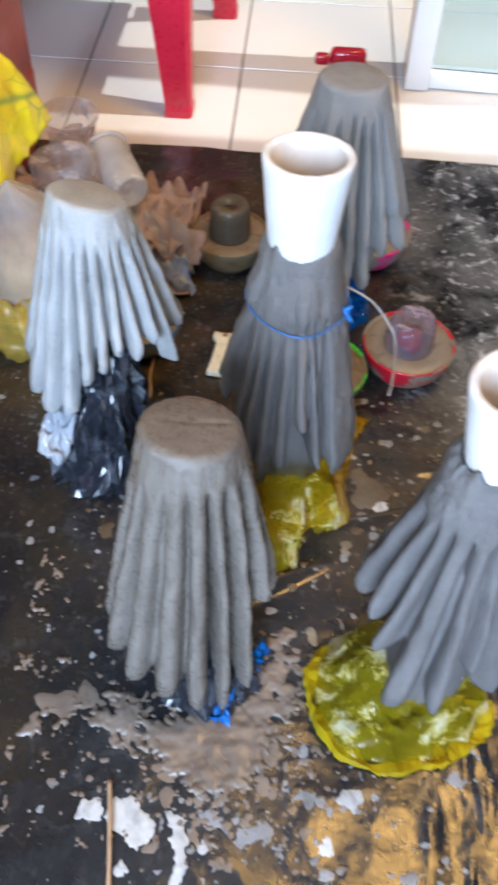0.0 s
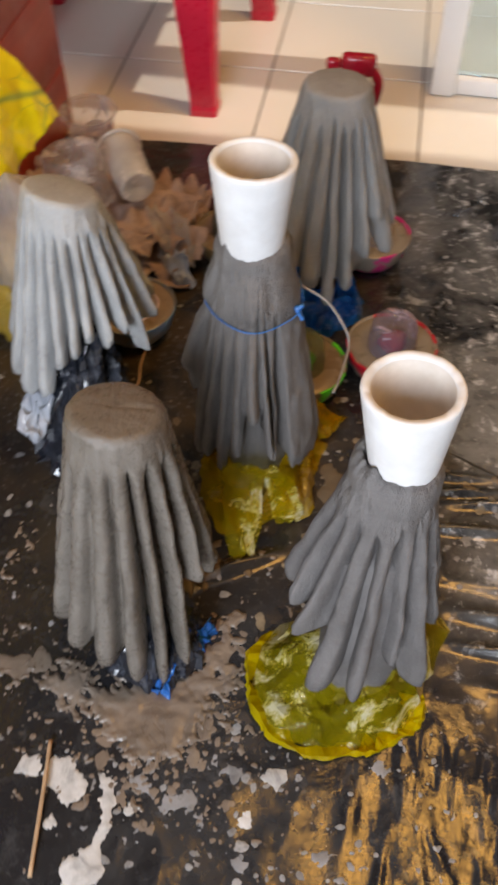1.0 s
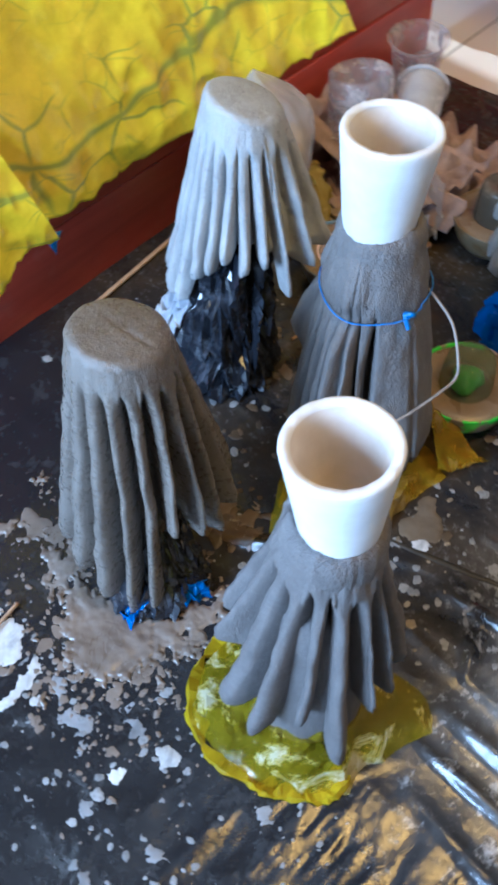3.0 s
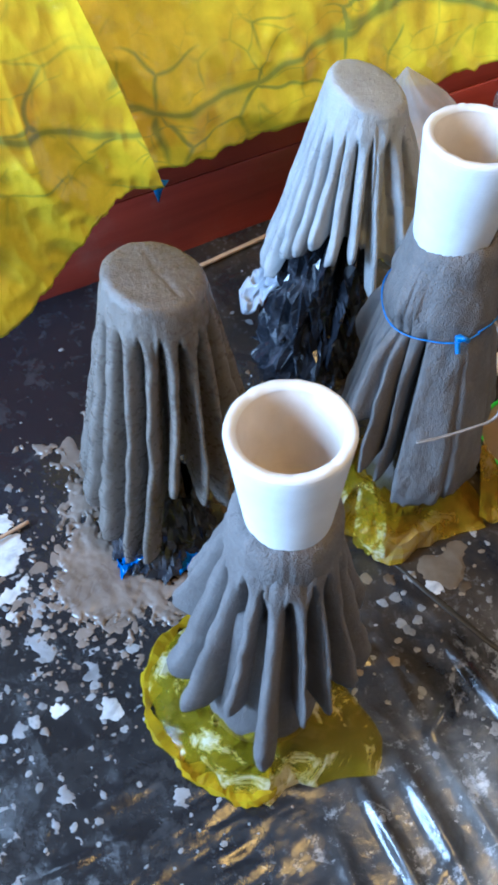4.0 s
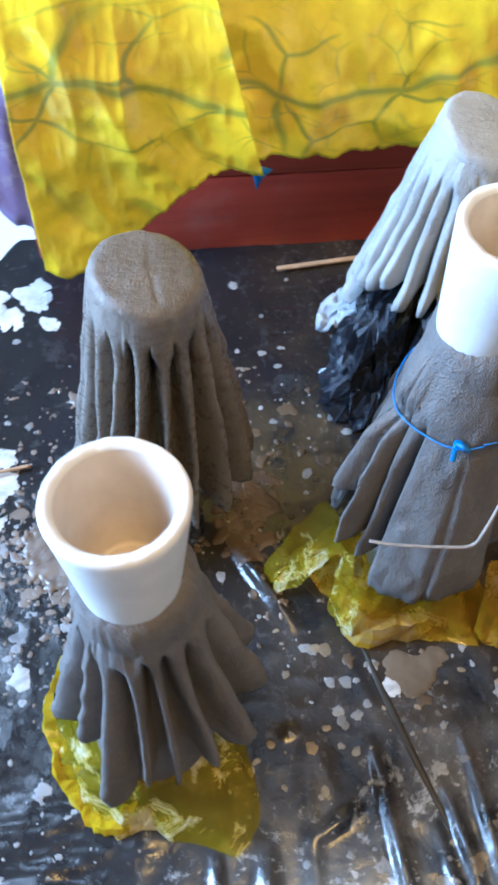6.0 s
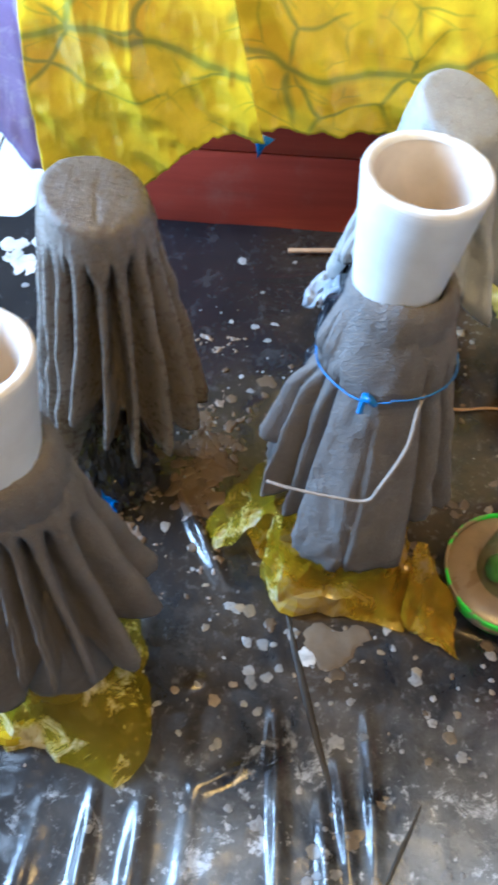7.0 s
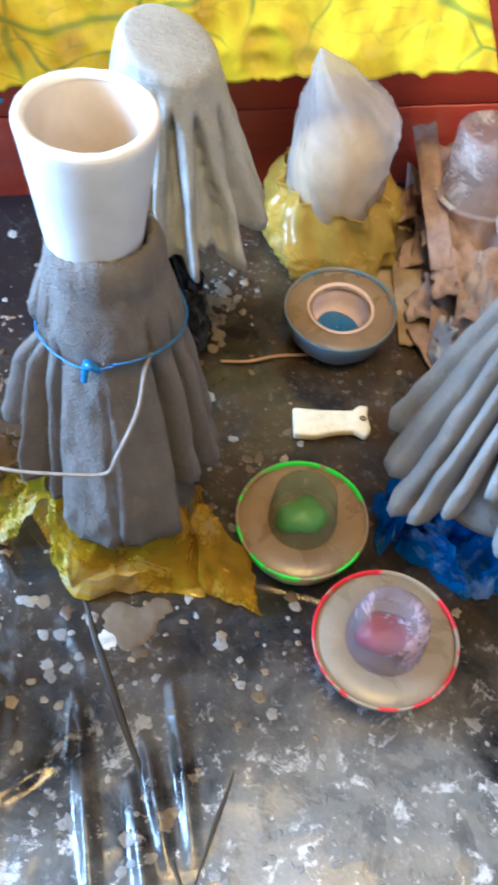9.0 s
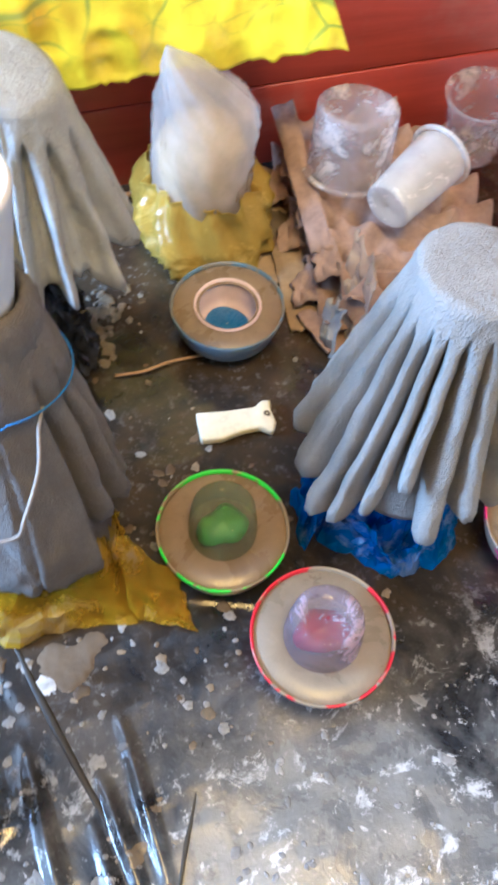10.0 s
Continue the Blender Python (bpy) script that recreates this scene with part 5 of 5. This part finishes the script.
part("stalk", tube("stalk", [(-0.012, 0.055, 0.0), (-0.004, 0.01, 0.002), (0.008, -0.07, 0.001)], 0.0022), LATH, tw)

# ---- red chair, bottle, white door ----
chair = thing("plastic_chair", -0.33, 1.88, 0.0, "red moulded plastic chair standing on the tiles", "chair")


def chair_leg(x, y, dx, dy):
    prof = []
    for z, w in ((0.0, 0.024), (0.012, 0.0255), (0.02, 0.0235), (0.20, 0.034), (0.43, 0.044)):
        k = z / 0.43
        prof.append([(x + dx * k + sx * w, y + dy * k + sy * w * 0.8, z) for sx, sy in ((-1, -1), (0.75, -1), (1, -0.7), (1, 1), (0.8, 1), (0.8, -0.55), (0.5, -0.75), (-1, -0.75))])
    n = len(prof[0])
    v = [p for row in prof for p in row]
    return mesh_of("leg", v, grid_faces(len(prof), n, True) + [tuple(range(n))[::-1], tuple(range((len(prof) - 1) * n, len(prof) * n))])


for lx, ly, dx, dy in ((0.20, -0.205, -0.02, 0.02), (0.25, 0.19, -0.02, -0.02), (-0.22, -0.205, 0.02, 0.02), (-0.22, 0.19, 0.02, -0.02)):
    part("leg", chair_leg(lx, ly, dx, dy), RED_PLASTIC, chair, smooth=False)
part("seat", box(-0.24, 0.26, -0.23, 0.22, 0.43, 0.455, 0.010), RED_PLASTIC, chair)
part("backrest", box(-0.24, -0.21, -0.21, 0.20, 0.50, 0.82, 0.012), RED_PLASTIC, chair)
for yy in (-0.19, 0.17):
    part("back_post", box(-0.238, -0.212, yy - 0.02, yy + 0.02, 0.4555, 0.499, 0.004), RED_PLASTIC, chair)

bt = thing("spray_bottle", 0.150, 1.490, 0.006, "white plastic bottle with a dark red trigger cap", "bottle")
part("bottle_body", lathe("bottle_body", [(0.001, 0), (0.026, 0), (0.029, 0.004), (0.029, 0.10), (0.025, 0.125), (0.013, 0.145), (0.012, 0.160), (0.001, 0.160)], 40), BOTTLE_WHITE, bt)
head = part("trigger_head", box(-0.024, 0.030, -0.011, 0.011, 0.188, 0.222, 0.008), RED_GLOSS, bt)
part("nozzle", box(-0.046, -0.0245, -0.007, 0.007, 0.196, 0.212, 0.004), RED_GLOSS, head)
part("cap", lathe("cap", [(0.001, 0.158), (0.015, 0.158), (0.015, 0.182), (0.012, 0.187), (0.001, 0.187)], 32), RED_GLOSS, bt)
part("trigger", tube("trigger", [(0.026, 0, 0.196), (0.036, 0, 0.178), (0.034, 0, 0.155), (0.028, 0, 0.135)], 0.008), RED_GLOSS, head)

door = tagged(new("door_1"), "white-framed glass door standing open over the tiles", "door", kind="structure")
door.matrix_world = pose(0.283, 1.80, 0.003, 0, 0, -3)
part("door_post", box(0.0, 0.046, 0.0, 0.11, 0.0, 2.05, 0.003), WHITE_PAINT, door)
part("door_post", box(0.85, 0.896, 0.0, 0.06, 0.0, 2.05, 0.003), WHITE_PAINT, door)
part("bottom_rail", box(0.0465, 0.8495, 0.012, 0.050, 0.0, 0.030, 0.003), WHITE_PAINT, door)
part("top_rail", box(0.0465, 0.8495, 0.012, 0.050, 2.0, 2.05, 0.003), WHITE_PAINT, door)
pane = part("pane", box(0.0465, 0.8495, 0.028, 0.033, 0.0305, 1.9995), GLASS, door, smooth=False)
pane.visible_shadow = False


# ---- splashes on the sheeting ----
def splashes(name, spots, material, label, seed):
    rs = np.random.RandomState(seed)
    verts, faces = [], []
    for x, y, r, thick in spots:
        n = 12 if r < 0.0025 else (26 if r < 0.010 else 48)
        ph, ph2, k = rs.rand() * 6.28, rs.rand() * 6.28, 0.10 if r < 0.006 else 0.2
        st, an = rs.uniform(0.75, 1.3), rs.rand() * 3.14
        a = np.arange(n) * 2 * math.pi / n
        rad = r * (1 + k * np.sin(2 * a + ph) + k * 0.6 * np.sin(3 * a + ph2) + k * 0.35 * np.sin(5 * a + ph * 2))
        if r > 0.0025:
            rad = rad * (1 + 0.20 * vnoise(a * 2.5 + ph, a * 0 + ph2, 3) + 0.12 * vnoise(a * 6 + ph, a * 0, 5))
        b0 = len(verts)
        for f, hz in ((1.0, 0.0003), (0.82, thick), (0.45, thick * 1.15)):
            ex, ey = rad * f * np.cos(a) * st, rad * f * np.sin(a) / st
            px, py = x + ex * math.cos(an) - ey * math.sin(an), y + ex * math.sin(an) + ey * math.cos(an)
            verts += list(zip(px, py, px * 0 + hz))
        verts.append((x, y, thick * 1.1))
        for ring in range(2):
            for j in range(n):
                k2 = (j + 1) % n
                faces.append((b0 + ring * n + j, b0 + ring * n + k2, b0 + (ring + 1) * n + k2, b0 + (ring + 1) * n + j))
        for j in range(n):
            faces.append((b0 + 2 * n + j, b0 + 2 * n + (j + 1) % n, b0 + 3 * n))
    v = np.array(verts, float)
    v[:, 2] += sheet_height(v[:, 0], v[:, 1])
    return tagged(part(name, mesh_of(name, v, faces), material), label, "splash", kind="stuff")


def puddle(name, x0, x1, y0, y1, field, thick, material, label, step=0.0016):
    """A spill with a ragged edge, holes and islands, where the field is above zero."""
    nx, ny = int((x1 - x0) / step), int((y1 - y0) / step)
    x, y = np.meshgrid(np.linspace(x0, x1, nx), np.linspace(y0, y1, ny))
    f = field(x, y)
    z = sheet_height(x, y) + np.where(f > 0, thick * (1 - np.exp(-4 * f)) + 0.0002 * vnoise(x * 260, y * 260, 2) + 0.35 * thick * vnoise(x * 115, y * 115, 6), np.maximum(f * 0.006, -0.0012))
    keep = f > -0.20
    faces = [c for c in grid_faces(ny, nx) if keep.ravel()[list(c)].any()]
    used = np.unique(np.array(faces).ravel())
    place = np.full(nx * ny, -1)
    place[used] = np.arange(len(used))
    verts = np.stack([x.ravel(), y.ravel(), z.ravel()], 1)[used]
    return tagged(part(name, mesh_of(name, verts, [tuple(place[list(c)]) for c in faces]), material), label, "splash", kind="stuff")


def spill(spots, edge, seed, fine=0.5):
    """Overlapping round spots (x, y, radius) with an edge broken up by noise."""
    def field(x, y):
        wx, wy = x + 0.004 * vnoise(x * 70, y * 70, seed), y + 0.004 * vnoise(x * 70 + 9, y * 70, seed + 1)
        g = sum(np.exp(-((wx - px) ** 2 + (wy - py) ** 2) / (r * r) * 1.1) for px, py, r in spots)
        speck = 0.55 * vnoise(x * 150 + 0.4 * y * 60, y * 150, seed + 2) + 0.45 * vnoise(x * 330, y * 330, seed + 3) + 0.5 * vnoise(x * 60, y * 60, seed + 4)
        return np.minimum(g, 1.2) - edge + fine * speck * np.clip(1.9 - g, 0.3, 1)
    return field


rs = np.random.RandomState(77)
mud, white, tan, brown, powder = [], [], [], [], []
# slurry spread round the wet planter's foot
for k in range(520):
    a, d = rs.rand() * 6.28, abs(rs.normal(0, 1.2))
    px, py = 0.050 + 0.075 * d * math.cos(a), 0.520 + 0.062 * d * math.sin(a)
    mud.append((px, py, max(0.0014, rs.lognormal(-5.95, 0.55) * (1.3 - 0.3 * d)), rs.uniform(0.0003, 0.0008)))
for px, py, r in ((-0.115, 0.552, 0.017), (-0.09, 0.562, 0.013)):
    mud.append((px, py, r, 0.0009))
for px, py, r in ((-0.295, 0.47, 0.020), (-0.27, 0.44, 0.018), (-0.30, 0.42, 0.014), (-0.255, 0.49, 0.010), (0.213, 0.822, 0.008), (0.155, 0.436, 0.006), (-0.030, 0.405, 0.006), (0.042, 0.428, 0.005)):
    white.append((px, py, r, 0.0007))
for px, py, r, thick in list(white):
    for k in range(5):
        a, d = rs.rand() * 6.28, r * rs.uniform(0.5, 1.25)
        white.append((px + d * math.cos(a), py + d * math.sin(a), r * rs.uniform(0.15, 0.6), 0.0005))
N_WHITE = len(white)
for k in range(180):
    px, py = rs.uniform(-0.30, 0.55), rs.uniform(0.29, 1.0)
    white.append((px, py, max(0.0009, min(0.0058, rs.lognormal(-6.35, 0.6))), 0.0005))
for k in range(60):
    px, py = rs.normal(0.22, 0.13), rs.normal(0.44, 0.07)
    white.append((px, py, max(0.0012, min(0.0060, rs.lognormal(-5.95, 0.5))), 0.0005))
for k in range(60):
    px, py = rs.normal(-0.04, 0.10), rs.normal(0.80, 0.07)
    white.append((px, py, max(0.0012, min(0.0050, rs.lognormal(-6.0, 0.5))), 0.0005))
for k in range(120):
    px, py = rs.normal(0.32, 0.12), rs.normal(0.84, 0.12)
    white.append((px, py, max(0.0012, min(0.0065, rs.lognormal(-5.95, 0.5))), 0.0006))
for k in range(360):
    px, py = rs.uniform(0.30, 1.1), rs.uniform(0.95, 1.53)
    white.append((px, py, max(0.0010, min(0.007, rs.lognormal(-6.2, 0.6))), 0.0006))
for k in range(90):
    px, py = rs.normal(0.22, 0.13), rs.normal(0.86, 0.12)
    tan.append((px, py, max(0.0010, min(0.0075, rs.lognormal(-6.0, 0.55))), 0.0006))
for k in range(60):
    px, py = rs.normal(-0.165, 0.035), rs.normal(0.950, 0.022)
    tan.append((px, py, max(0.0014, min(0.0080, rs.lognormal(-5.7, 0.5))), 0.0022))
for k in range(110):
    px, py = rs.normal(0.0, 0.035), rs.normal(0.705, 0.022)
    brown.append((px, py, max(0.0015, min(0.011, rs.lognormal(-5.5, 0.5))), 0.0015))
for k in range(90):
    px, py = rs.normal(0.02, 0.10), rs.normal(0.90, 0.10)
    brown.append((px, py, max(0.0015, min(0.009, rs.lognormal(-5.6, 0.5))), 0.0008))
for k in range(9):
    powder.append((rs.uniform(0.05, 0.45), rs.uniform(0.33, 0.52), rs.uniform(0.006, 0.013)))
inside = lambda s: [p for p in s if -0.335 < p[0] < 1.28 and 0.295 < p[1] < 1.545]
puddle("slurry_pool", -0.17, 0.17, 0.42, 0.74, spill(((0.030, 0.535, 0.040), (0.062, 0.535, 0.036), (0.092, 0.570, 0.032), (0.102, 0.610, 0.024), (0.100, 0.640, 0.016), (0.010, 0.515, 0.030), (-0.040, 0.540, 0.026), (-0.075, 0.545, 0.016), (-0.110, 0.535, 0.014), (-0.140, 0.526, 0.010), (0.075, 0.505, 0.022), (0.040, 0.485, 0.018)), 0.62, 5, 0.95), 0.0026, MUD, "grey wet cement slurry pooled round the planter's foot")
puddle("white_spill", -0.10, 0.21, 0.34, 0.50, spill(((-0.022, 0.444, 0.019), (-0.035, 0.452, 0.011), (-0.068, 0.453, 0.012), (0.014, 0.449, 0.010), (0.021, 0.432, 0.009), (0.022, 0.415, 0.008), (0.020, 0.400, 0.007), (0.016, 0.384, 0.010), (0.018, 0.370, 0.015), (0.002, 0.366, 0.012), (0.175, 0.481, 0.012)), 0.42, 9, 0.30), 0.0009, SPLAT_WHITE, "dried white cement spilt on the sheeting")
puddle("grey_spill", 0.0, 0.47, 0.30, 0.56, spill([(0.073, 0.438, 0.013), (0.050, 0.452, 0.012)] + powder, 0.62, 14, 0.85), 0.0004, SPLAT_DUST, "powdery grey cement spatter on the sheeting")
puddle("tan_spill", 0.12, 0.30, 0.77, 0.92, spill(((0.196, 0.828, 0.016), (0.202, 0.850, 0.017), (0.190, 0.868, 0.012), (0.214, 0.838, 0.010)), 0.45, 17, 0.25), 0.0012, POOL_TAN, "tan mortar pooled beside the tied planter")
puddle("brown_spill", -0.08, 0.12, 0.64, 0.76, spill(((0.040, 0.690, 0.020), (-0.02, 0.70, 0.020), (-0.05, 0.695, 0.014), (0.02, 0.715, 0.018), (0.070, 0.700, 0.018)), 0.50, 21, 0.5), 0.0015, SPLAT_BROWN, "soaked brown mortar on the sheeting")
splashes("slurry_splash", inside(mud), MUD, "grey wet cement slurry spilt over the sheeting", 1)
splashes("white_splash", inside(white[:N_WHITE]), SPLAT_WHITE, "dried white cement splashes on the sheeting", 2)
splashes("dried_splash", inside(white[N_WHITE:]), SPLAT_GREY, "dried grey cement drops on the sheeting", 4)
splashes("brown_splash", inside(brown), SPLAT_BROWN, "soaked brown mortar lumps on the sheeting", 6)
splashes("tan_splash", inside(tan), SPLAT_TAN, "tan mortar crumbs and splashes on the sheeting", 3)

# ---- tiles, last ----
base_floor = tagged(part("floor", box(X0, X1, Y0, Y1, -0.05, -0.002), GROUT, smooth=False), "cream glazed tile floor with grey grout", "floor", kind="structure")
tile_me = None
for i in range(-6, 9):
    for j in range(-11, 6):
        cx, cy = -0.18 + 0.30 * i, 1.70 + 0.30 * j
        if not (X0 + 0.15 < cx < X1 - 0.15 and Y0 + 0.15 < cy < Y1 - 0.15):
            continue
        if tile_me is None:
            ob = part("tile", box(-0.1478, 0.1478, -0.1478, 0.1478, -0.006, 0.0, 0.0012), TILE, base_floor, smooth=False)
            tile_me = ob.data
        else:
            ob = new("tile", tile_me)
            ob.parent = base_floor
        ob.location = (cx, cy, 0.0)
